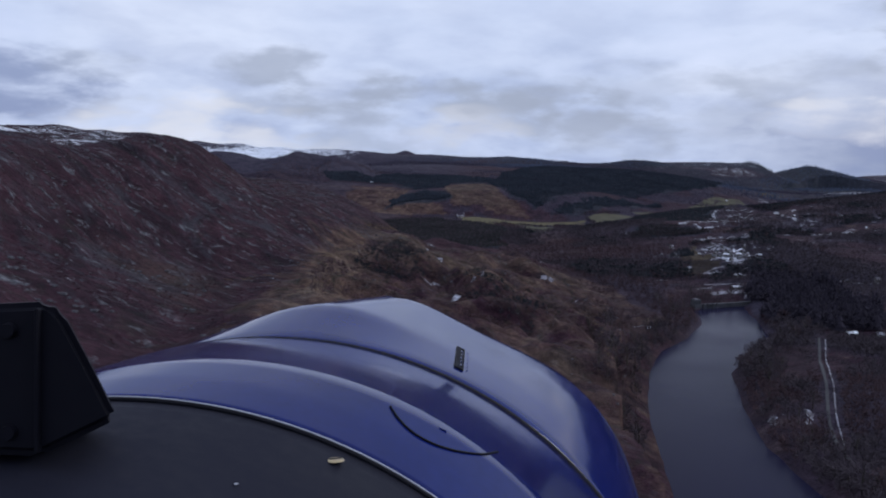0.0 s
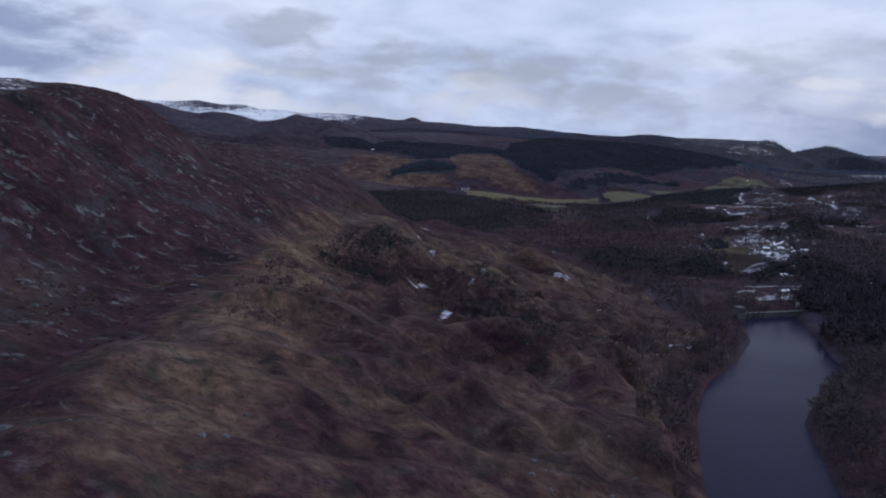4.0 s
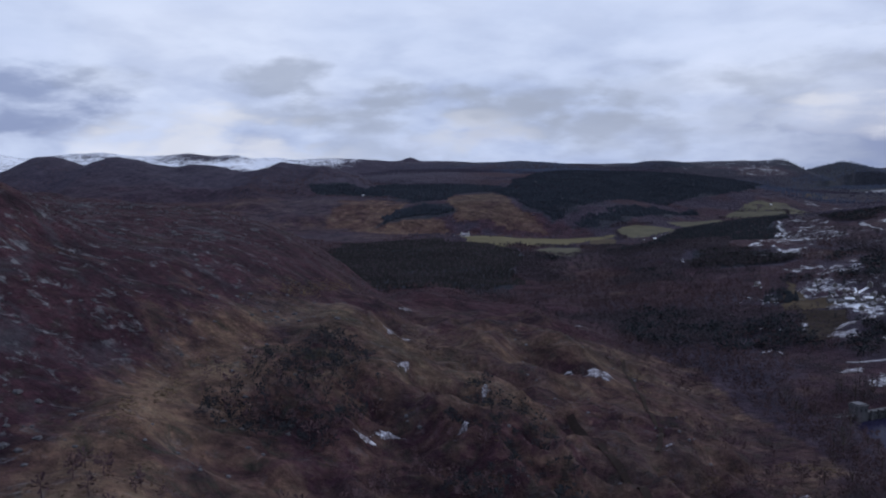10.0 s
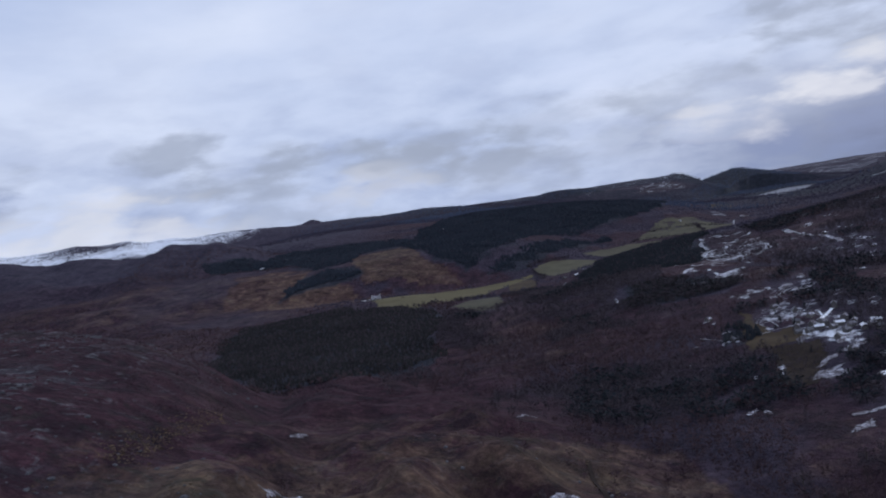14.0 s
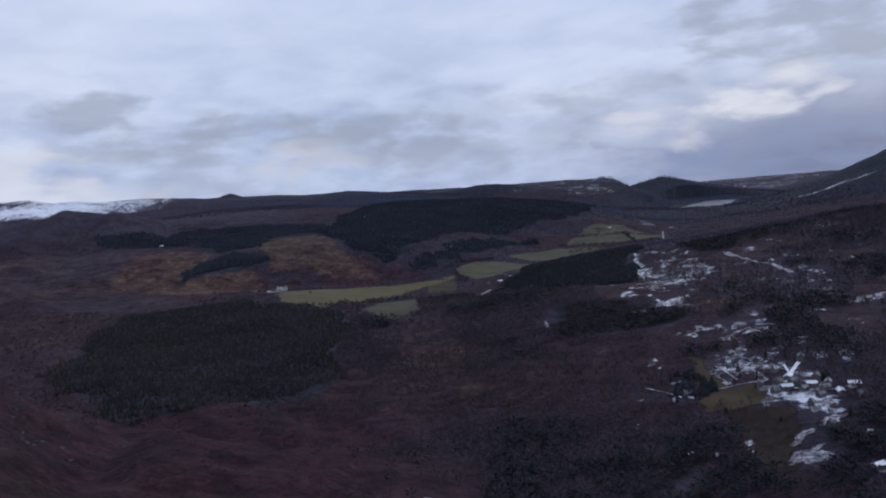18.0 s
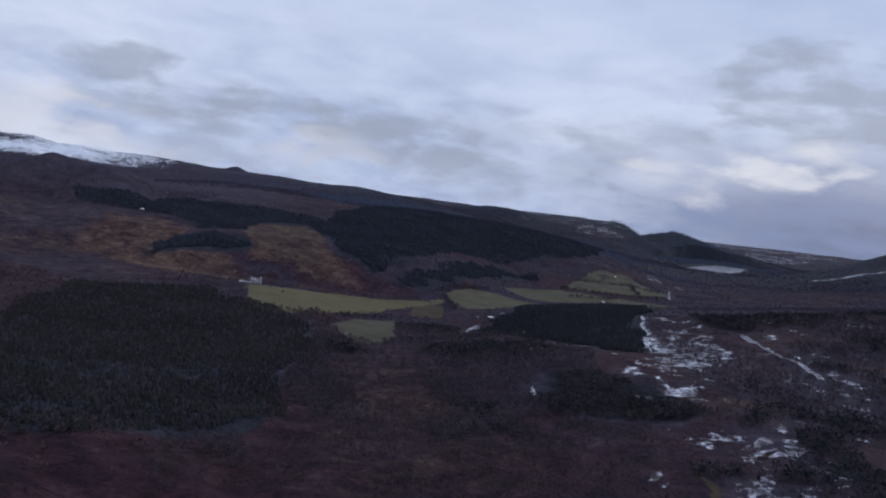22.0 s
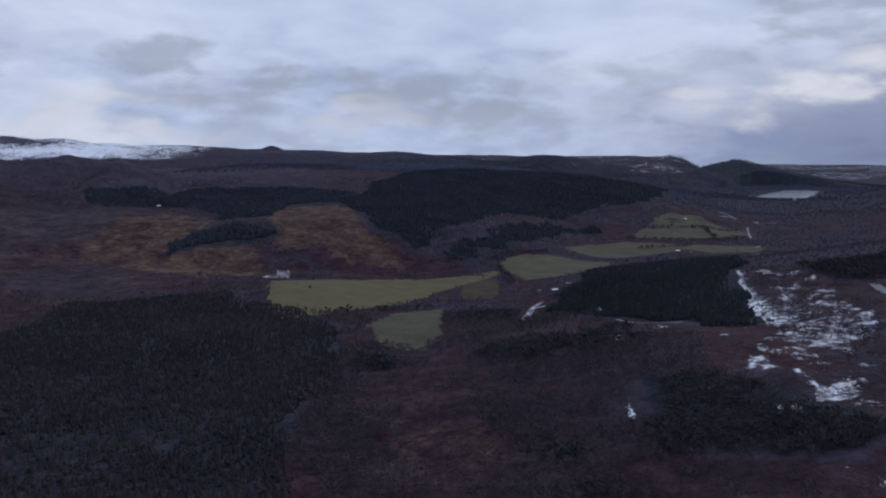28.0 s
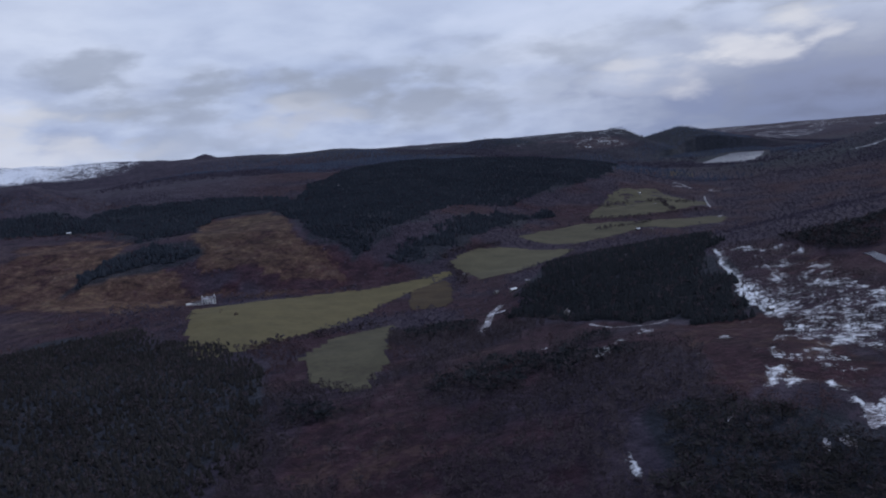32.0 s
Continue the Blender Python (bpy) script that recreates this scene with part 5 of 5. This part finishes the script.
PLACES = [(0, 303, 881, 35), (3, 295, 871, 10), (1, 302, 872, -10), (2, 307, 874, 20), (0, 294, 884, 60), (3, 290, 875, 0), (0, 308, 866, 25), (1, 314, 869, -15), (2, 320, 873, 40),
          (0, 317, 861, 10), (4, 320, 853, 65), (0, 326, 854, 20), (1, 332, 859, -25), (3, 326, 846, 0), (0, 322, 866, 50), (3, 310, 855, 15), (2, 333, 905, 60), (0, 312, 898, 30), (4, 311, 884, 45), (3, 299, 893, -20),
          (0, 309, 940, 20), (3, 314, 921, 70), (0, 268, 959, 30), (3, 256, 892, 0), (0, 247, 818, 20), (3, 299, 847, 50), (0, 292, 821, 15), (1, 282, 779, 15), (2, 565, 1168, 30), (0, 496, 1107, 0),
          (1, 528, 1240, 50), (4, 267, 528, 10), (0, 283, 523, 0), (1, 337, 745, 15), (0, 364, 733, -20), (2, 388, 728, 10), (1, 421, 1297, 35), (4, 336, 1592, 20), (2, 326, 1772, 50), (0, 355, 1606, -20), (3, 322, 1604, 40), (4, 648, 2003, 10), (3, 661, 1983, 35), (0, 444, 1573, 0),
          (0, 234, 2439, 20), (1, -181, 2107, 0), (4, 800, 2330, 30), (2, 330, 1420, 60), (0, 278, 712, 12), (4, 258, 716, 14)]
first = {}
for kind, x, y, turn in PLACES:
    m = set_house(kind, x, y, turn)
    if kind in first:
        copy_thing(KINDS[kind], m).matrix_basis = m
    else:
        KINDS[kind].matrix_basis = m
        first[kind] = True


def mansion():
    """The large white house below the moor, with a long wing and sheds."""
    x, y = 38, 1752
    top = tagged(new("white_house"), "large white harled house with a long low wing by a field", "house")
    top.matrix_basis = stand(x, y, ground_at(x, y) + 0.5, 8) @ Matrix.Scale(0.85, 4)
    part("main_block", gable_wall(17, 10, 6.5, 2.6), HARL, top)
    for side in (-1, 1):
        part("roof", roof_slab(17, 10, 6.5, 2.6, side), PATCHY, top)
    for k in (-7.5, 7.5):
        stack = block("chimney", (k - 0.6, k + 0.6, -0.7, 0.7, 8.5, 10.6), HARL, top)
        block("pot", (k - 0.2, k + 0.2, -0.2, 0.2, 10.6, 11.1), SLATE, stack)
    wing = gable_wall(12, 7, 3.2, 2.0)
    wing.transform(Matrix.Translation((-14.6, -4.0, 0)))
    part("wing", wing, HARL, top)
    for side in (-1, 1):
        bm = roof_slab(12, 7, 3.2, 2.0, side)
        bm.transform(Matrix.Translation((-14.6, -4.0, 0)))
        part("roof", bm, PATCHY, top)
    shed = gable_wall(7, 5, 2.6, 1.2)
    shed.transform(Matrix.Translation((-24.3, -2.0, 0)))
    part("shed", shed, HARL, top)
    for s in range(2):
        for k in range(5):
            window(top, -6.8 + 3.4 * k, -5.02, 0.9 + 3.0 * s, 1.2, 1.6)
    for k in range(3):
        window(top, -18.0 + 3.4 * k, -7.52, 0.9, 1.2, 1.3)
    block("door", (-0.6, 0.6, -5.16, -5.11, -0.1, 0.7), TIMBER, top)


mansion()


def dam():
    top = tagged(new("dam"), "low weathered concrete dam with a square gate tower and sluices", "dam")
    top.matrix_basis = stand(200, 656, 0, 21) @ Matrix.Scale(PLAN, 4)
    block("wall", (9.0, 62, -1.2, 1.4, -6, 3.2), CONCRETE, top)
    block("coping", (9.0, 62, -1.5, 1.7, 3.2, 3.6), CONCRETE, top)
    tower = block("gate_tower", (3.2, 8.9, -2.6, 3.2, -6, 7.0), CONCRETE, top, "", 0.12)
    block("parapet", (2.9, 9.2, -2.9, 3.5, 7.0, 7.5), CONCRETE, tower)
    block("cap", (3.6, 8.5, -2.2, 2.8, 7.5, 8.1), SLATE, tower)
    for x in (4.6, 7.4):
        block("window", (x - 0.4, x + 0.4, -2.68, -2.62, 4.6, 6.0), GLASS, tower)
    for k in range(4):
        x = 12.0 + 4.4 * k
        block("pier", (x - 0.5, x + 0.5, -2.6, -1.21, -6, 4.4), CONCRETE, top)
        if k < 3:
            gate = block("sluice_gate", (x + 0.6, x + 3.8, -2.0, -1.7, -6, 2.2), IRON, top)
            for s in range(3):
                block("rib", (x + 0.6, x + 3.8, -2.12, -2.01, -0.2 + 0.8 * s, 0.0 + 0.8 * s), IRON, gate)
    block("bridge_deck", (-17, 3.1, -1.0, 1.0, 2.5, 2.9), CONCRETE, top)
    for side in (-0.95, 0.95):
        rail = block("bridge_rail", (-17, 3.1, side - 0.05, side + 0.05, 3.7, 3.8), IRON, top)
        for k in range(11):
            block("post", (-16.8 + 1.95 * k - 0.05, -16.8 + 1.95 * k + 0.05, side - 0.05, side + 0.05, 2.9, 3.7), IRON, rail)
    for k in range(3):
        block("bridge_pier", (-14 + 6 * k - 0.5, -14 + 6 * k + 0.5, -0.8, 0.8, -6, 2.5), CONCRETE, top)


dam()


def landing():
    top = tagged(new("landing_stage"), "small white-topped landing stage beside the dam", "jetty")
    top.matrix_basis = stand(193, 645, 0, 25)
    block("deck", (-3.5, 3.5, -0.9, 0.9, 0.7, 0.95), SNOW, top, "snow-covered deck")
    block("arm", (2.3, 3.5, -4.5, -0.95, 0.7, 0.95), SNOW, top, "snow-covered deck")
    for x, y in ((-3, -0.6), (-3, 0.6), (0, -0.6), (0, 0.6), (3, 0.6), (2.9, -4.1)):
        block("pile", (x - 0.14, x + 0.14, y - 0.14, y + 0.14, -5, 0.7), TIMBER, top)


landing()


# ---- single trees near the water and the village ----
def limb(bm, a, b, ra, rb, sides=5):
    a, b = Vector(a), Vector(b)
    q = (b - a).to_track_quat('Z', 'Y').to_matrix()
    rings = []
    for p, r in ((a, ra), (b, rb)):
        rings.append([bm.verts.new(p + q @ Vector((r * math.cos(t), r * math.sin(t), 0))) for t in [2 * math.pi * k / sides for k in range(sides)]])
    for k in range(sides):
        bm.faces.new((rings[0][k], rings[0][(k + 1) % sides], rings[1][(k + 1) % sides], rings[1][k]))


def bare_tree(seed, mat, label, tall):
    r = random.Random(seed)
    top = tagged(new("bare_tree"), label, "tree", "trees by the water")
    bm = bmesh.new()
    limb(bm, (0, 0, -0.6), (0.05 * tall * r.uniform(-0.3, 0.3), 0, 0.45 * tall), 0.022 * tall, 0.014 * tall, 6)
    limb(bm, (0, 0, 0.42 * tall), (0.02 * tall, 0.02 * tall, 0.85 * tall), 0.014 * tall, 0.004 * tall)
    tips = []
    for k in range(9):
        t, up = r.uniform(0, 6.28), r.uniform(0.3, 0.6)
        end = (0.28 * tall * math.cos(t) * r.uniform(0.6, 1), 0.28 * tall * math.sin(t) * r.uniform(0.6, 1), (up + r.uniform(0.15, 0.35)) * tall)
        limb(bm, (0, 0, up * tall), end, 0.008 * tall, 0.002 * tall, 4)
        tips.append(end)
    part("trunk", bm, BARK, top)
    bm = bmesh.new()
    for k in range(150):
        d = Vector((r.gauss(0, 1), r.gauss(0, 1), r.gauss(0, 1))).normalized()
        c = Vector((d.x * 0.32, d.y * 0.32, 0.62 + d.z * 0.34)) * tall * (0.45 + 0.55 * r.random() ** 0.5)
        c.z = max(c.z, 0.22 * tall)
        out = (d + Vector((0, 0, 0.5))).normalized() * tall * r.uniform(0.035, 0.075)
        side = out.cross(Vector((r.gauss(0, 1), r.gauss(0, 1), r.gauss(0, 1)))).normalized() * tall * r.uniform(0.012, 0.035)
        bm.faces.new([bm.verts.new(p) for p in (c - out, c + out + side, c + out * 0.8 - side)])
    part("crown", bm, mat, top)
    return top


def conifer_tree(seed, tall):
    r = random.Random(seed)
    top = tagged(new("conifer_tree"), "dark green spruce standing among bare trees", "tree", "spruces by the water")
    bm = bmesh.new()
    limb(bm, (0, 0, -0.6), (0, 0, 0.97 * tall), 0.016 * tall, 0.002 * tall, 6)
    part("trunk", bm, BARK, top)
    bm = bmesh.new()
    for k in range(110):
        z = 0.1 + 0.88 * k / 110
        t = k * 2.4 + r.uniform(-0.3, 0.3)
        reach = tall * (0.19 * (1 - z) + 0.015) * r.uniform(0.7, 1.2)
        d = Vector((math.cos(t), math.sin(t), -0.35))
        side = Vector((-math.sin(t), math.cos(t), 0)) * reach * 0.42
        c = Vector((0, 0, z * tall))
        bm.faces.new([bm.verts.new(p) for p in (c, c + d * reach * 0.75 + side, c + d * reach, c + d * reach * 0.75 - side)])
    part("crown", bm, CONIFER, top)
    return top


BARE_KINDS = [bare_tree(1, TWIGS, "tall leafless grey-brown tree on the bank", 11.0), bare_tree(2, TWIGS, "spreading leafless grey-brown tree on the bank", 9.0),
              bare_tree(3, RUSSET, "slender leafless russet birch on the bank", 8.0), bare_tree(4, RUSSET, "small leafless russet birch on the bank", 6.0)]
PINE_KINDS = [conifer_tree(5, 8.0), conifer_tree(6, 6.0)]


def grow(kinds, places, seed):
    r = random.Random(seed)
    started = set()
    for x, y in places:
        k = r.randrange(len(kinds))
        s = r.uniform(0.8, 1.2)
        m = stand(x, y, ground_at(x, y), r.uniform(0, 360))
        ob = copy_thing(kinds[k], m) if k in started else kinds[k]
        started.add(k)
        ob.matrix_basis = m @ Matrix.Diagonal((s, s, s, 1))


tr = np.random.default_rng(11)
sx, sy = tr.uniform(60, 330, 4000), tr.uniform(270, 960, 4000)
lake_d = in_lake(sx, sy)
bank = (lake_d < -4) & (lake_d > -26) & (wood_cover(sx, sy) < 0.5)
grow(BARE_KINDS, list(zip(sx[bank], sy[bank]))[:150], 3)
vil = (np.hypot((sx - 310) / 70, (sy - 890) / 90) < 1) & ~inside(FIELDS[6][0], sx, sy)
grow(PINE_KINDS, list(zip(sx[vil], sy[vil]))[:24], 4)

# ---- the aircraft's nose, where it is as the flight begins ----
def paint(name, col, rough, coat):
    m, n, l, b = material(name, rough, 0.22 if rough < 0.4 else 0.1)
    tc = n.new("ShaderNodeTexCoord").outputs["Object"]
    v = math_node(n, l, 'MULTIPLY_ADD', noise_node(n, l, 60, 3, 0.6, tc), 0.3, math_node(n, l, 'MULTIPLY', noise_node(n, l, 5, 5, 0.6, tc), 0.7))
    l.new(ramp_node(n, l, v, [(0.3, tuple(c * 0.75 for c in col)), (0.7, tuple(c * 1.2 for c in col))]), b.inputs["Base Color"])
    l.new(ramp_node(n, l, v, [(0.3, (rough * 0.7,) * 3), (0.7, (rough * 1.5,) * 3)]), b.inputs["Roughness"])
    b.inputs["Coat Weight"].default_value, b.inputs["Coat Roughness"].default_value = coat, 0.06
    bump_node(n, l, b, noise_node(n, l, 9, 3, 0.5, tc), 0.12, 0.004)
    return m


BLUE = paint("blue_paint", (0.005, 0.012, 0.100), 0.10, 0.0)
SEAM = paint("black_rubber", (0.010, 0.010, 0.014), 0.6, 0.0)
COAMING = paint("grey_vinyl", (0.013, 0.0135, 0.023), 0.6, 0.0)
BLACK = paint("black_plastic", (0.005, 0.005, 0.009), 0.6, 0.0)
CHROME, _, _, cb = material("worn_chrome", 0.36, 0.5)
cb.inputs["Metallic"].default_value, cb.inputs["Base Color"].default_value = 1.0, (0.42, 0.42, 0.46, 1)
BRASS, _, _, cb = material("brass_screw", 0.3, 0.5)
cb.inputs["Metallic"].default_value, cb.inputs["Base Color"].default_value = 1.0, (0.52, 0.41, 0.25, 1)

# sections along the nose: distance ahead, middle, top, half width, half height, squareness, hump along the middle
REAR = [(0.80, -0.320, -0.143, 0.55, 0.55, 2.0), (0.86, -0.296, -0.1325, 0.54, 0.54, 2.0), (0.92, -0.274, -0.1245, 0.54, 0.54, 2.0), (1.24, -0.303, -0.1435, 0.66, 0.66, 2.0), (1.575, -0.339, -0.1686, 0.817, 0.817, 2.0)]
FRONT = [(1.583, -0.333, -0.195, 0.795, 0.795, 2, 0), (1.613, -0.3225, -0.171, 0.8025, 0.8025, 2, 0), (1.8, -0.267, -0.183, 0.765, 0.75, 2.15, 0.063), (2.025, -0.2025, -0.2055, 0.72, 0.675, 2.35, 0.0833),
         (2.22, -0.144, -0.225, 0.6825, 0.645, 2.5, 0.0998), (2.4, -0.105, -0.2775, 0.63, 0.6, 2.5, 0.09), (2.58, -0.075, -0.375, 0.54, 0.51, 2.4, 0.045)]
DASH = [(d, x, t, 0.55, 0.55, 2.0) for d, x, t in ((0.797, -0.3212, -0.1462), (0.66, -0.37, -0.153), (0.52, -0.42, -0.156), (0.40, -0.46, -0.160), (0.30, -0.50, -0.166))]


def on_section(s, a):
    d, cx, top, w, h, n, *hump = s
    c, q = math.cos(a), math.sin(a)
    x = w * math.copysign(abs(c) ** (2 / n), c)
    rise = hump[0] * math.exp(-(x / (0.20 if x > 0 else 0.225)) ** 2) if hump else 0
    return Vector((cx + x, top - h + h * math.copysign(abs(q) ** (2 / n), q) + rise, -d))


def between(sections, v):
    """The section at v of the way from the first to the last."""
    k = min(int(v * (len(sections) - 1)), len(sections) - 2)
    f = v * (len(sections) - 1) - k
    return tuple(a + (b - a) * f for a, b in zip(sections[k], sections[k + 1]))


def shell(sections, rows=24, cols=64, thick=0.004):
    bm = bmesh.new()
    ring = [[bm.verts.new(on_section(between(sections, i / rows), math.pi * (0.02 + 0.96 * j / cols))) for j in range(cols + 1)] for i in range(rows + 1)]
    for i in range(rows):
        for j in range(cols):
            bm.faces.new((ring[i][j], ring[i][j + 1], ring[i + 1][j + 1], ring[i + 1][j])).smooth = True
    bmesh.ops.recalc_face_normals(bm, faces=bm.faces)
    bmesh.ops.solidify(bm, geom=bm.faces[:], thickness=thick)
    for f in bm.faces:
        f.smooth = True
    return bm


def tube(points, radius, sides=8):
    bm = bmesh.new()
    rings = []
    for i, p in enumerate(points):
        d = (points[min(i + 1, len(points) - 1)] - points[max(i - 1, 0)]).to_track_quat('Z', 'Y').to_matrix()
        rings.append([bm.verts.new(p + d @ Vector((radius * math.cos(6.2832 * k / sides), radius * math.sin(6.2832 * k / sides), 0))) for k in range(sides)])
    for a, b in zip(rings, rings[1:]):
        for k in range(sides):
            bm.faces.new((a[k], a[(k + 1) % sides], b[(k + 1) % sides], b[k])).smooth = True
    return bm


def aircraft():
    top = tagged(new("light_aircraft"), "glossy dark blue nose of a light aircraft in flight", "aircraft")
    top.matrix_basis = POSES[0][1]
    rear = part("rear_cowling", shell(REAR), BLUE, top, "glossy dark blue engine cowling panel")
    part("front_cowling", shell(FRONT, 40), BLUE, top, "glossy dark blue engine cowling panel")
    part("coaming", shell(DASH), COAMING, top, "dull dark grey vinyl coaming")
    arc = lambda s, lift: [on_section(s, math.pi * (0.05 + 0.9 * k / 80)) + Vector((0, lift, 0)) for k in range(81)]
    part("trim_strip", tube(arc(REAR[0], 0.0), 0.0011), CHROME, top, "bright metal edging strip")
    part("gasket", tube(arc(DASH[0], 0.0012), 0.0022), SEAM, top, "black rubber gasket")
    part("seam", tube(arc((1.584, -0.333, -0.1785, 0.807, 0.807, 2.0), 0.0), 0.011), SEAM, top, "dark gap between the panels")
    # oil door: a shallow lid with its dark front edge
    edge = []
    for k in range(25):
        f = k / 24
        edge.append(on_section(between(REAR, 0.445 - 0.62 * f + 0.745 * f * f), math.radians(65.8 - 13.3 * f)) + Vector((0, 0.001, 0)))
    part("oil_door_edge", tube(edge, 0.0013), SEAM, rear, "dark curved edge of the oil door")
    latch = bmesh.new()
    bmesh.ops.create_cube(latch, size=1.0, matrix=Matrix.Translation(on_section(between(REAR, 0.49), math.radians(59.4))) @ Matrix.Rotation(radians(-27), 4, 'Z') @ Matrix.Diagonal((0.009, 0.0015, 0.005, 1)))
    part("latch", latch, BLUE, rear)
    # hinge strip across the front panel, with its rivets
    a, b = on_section(between(FRONT, 0.22), math.radians(65.4)), on_section(between(FRONT, 0.365), math.radians(69.2))
    along = (b - a).normalized()
    across = along.cross(Vector((0.42, 0.9, 0))).normalized()
    lie = Matrix((across, along.cross(across) * -1, along)).transposed().to_4x4()
    plate = bmesh.new()
    box(plate, -0.010, 0.010, -0.004, 0.004, 0.0, (b - a).length, 0.001)
    plate.transform(Matrix.Translation(a) @ lie)
    hinge = part("hinge", plate, SEAM, top, "dark ribbed hinge strip")
    for k in range(6):
        at = a + (b - a) * (k + 0.5) / 6
        knuckle = tube([at - along * 0.004 + Vector((0.004, 0.003, 0)), at + along * 0.004 + Vector((0.004, 0.003, 0))], 0.0035, 8)
        part("knuckle", knuckle, BLUE, hinge)
        rivet = bmesh.new()
        bmesh.ops.create_uvsphere(rivet, u_segments=8, v_segments=5, radius=0.0015, matrix=Matrix.Translation(at + Vector((0.017, -0.0065, 0))))
        part("rivet", rivet, BLUE, hinge)
    # screw and speck on the coaming
    for a, v, r, mat in ((math.radians(65.2), 0.05, 0.0092, BRASS), (math.radians(68.5), 0.24, 0.0023, CHROME)):
        p = on_section(between(DASH, v), a)
        bm = bmesh.new()
        bmesh.ops.create_cone(bm, cap_ends=True, segments=20, radius1=r, radius2=r * 0.75, depth=r * 0.22, matrix=Matrix.Translation(p + Vector((0, 0.002, 0))) @ Matrix.Rotation(radians(-90), 4, 'X'))
        bmesh.ops.bevel(bm, geom=bm.edges[:], offset=r * 0.08, segments=1, affect='EDGES')
        screw = part("screw", bm, mat, top, "brass screw head" if mat is BRASS else "")
        if mat is BRASS:
            slot = bmesh.new()
            bmesh.ops.create_cube(slot, size=1.0, matrix=Matrix.Translation(p + Vector((0, 0.0031, 0))) @ Matrix.Rotation(radians(25), 4, 'Y') @ Matrix.Diagonal((r * 1.3, 0.0008, r * 0.2, 1)))
            part("slot", slot, SEAM, screw)
    # instrument pod on the coaming
    k = 0.60 / 1462
    face = [(-150, 545), (85, 534), (112, 556), (160, 645), (208, 742), (72, 808), (-150, 800)]
    bm = bmesh.new()
    front = [bm.verts.new(((x - 784) * k, (441 - y) * k, -0.60)) for x, y in face]
    back = [bm.verts.new(((x - 792) * k * 1.15, (441 - y) * k * 1.15, -0.70)) for x, y in face]
    bm.faces.new(front[::-1]), bm.faces.new(back)
    for i in range(len(face)):
        bm.faces.new((front[i], front[(i + 1) % 7], back[(i + 1) % 7], back[i]))
    bmesh.ops.recalc_face_normals(bm, faces=bm.faces)
    bmesh.ops.bevel(bm, geom=bm.edges[:], offset=0.006, segments=3, affect='EDGES')
    pod = part("instrument_pod", bm, BLACK, top, "black plastic instrument pod")
    bm = bmesh.new()
    box(bm, (66 - 784) * k, (74 - 784) * k, (441 - 800) * k, (441 - 545) * k, -0.601, -0.594, 0.001)
    part("rib", bm, BLACK, pod)
    for y in (585, 765):
        bm = bmesh.new()
        bmesh.ops.create_cone(bm, cap_ends=True, segments=16, radius1=0.006, radius2=0.005, depth=0.004, matrix=Matrix.Translation(((18 - 784) * k, (441 - y) * k, -0.597)))
        part("knob", bm, BLACK, pod)


aircraft()
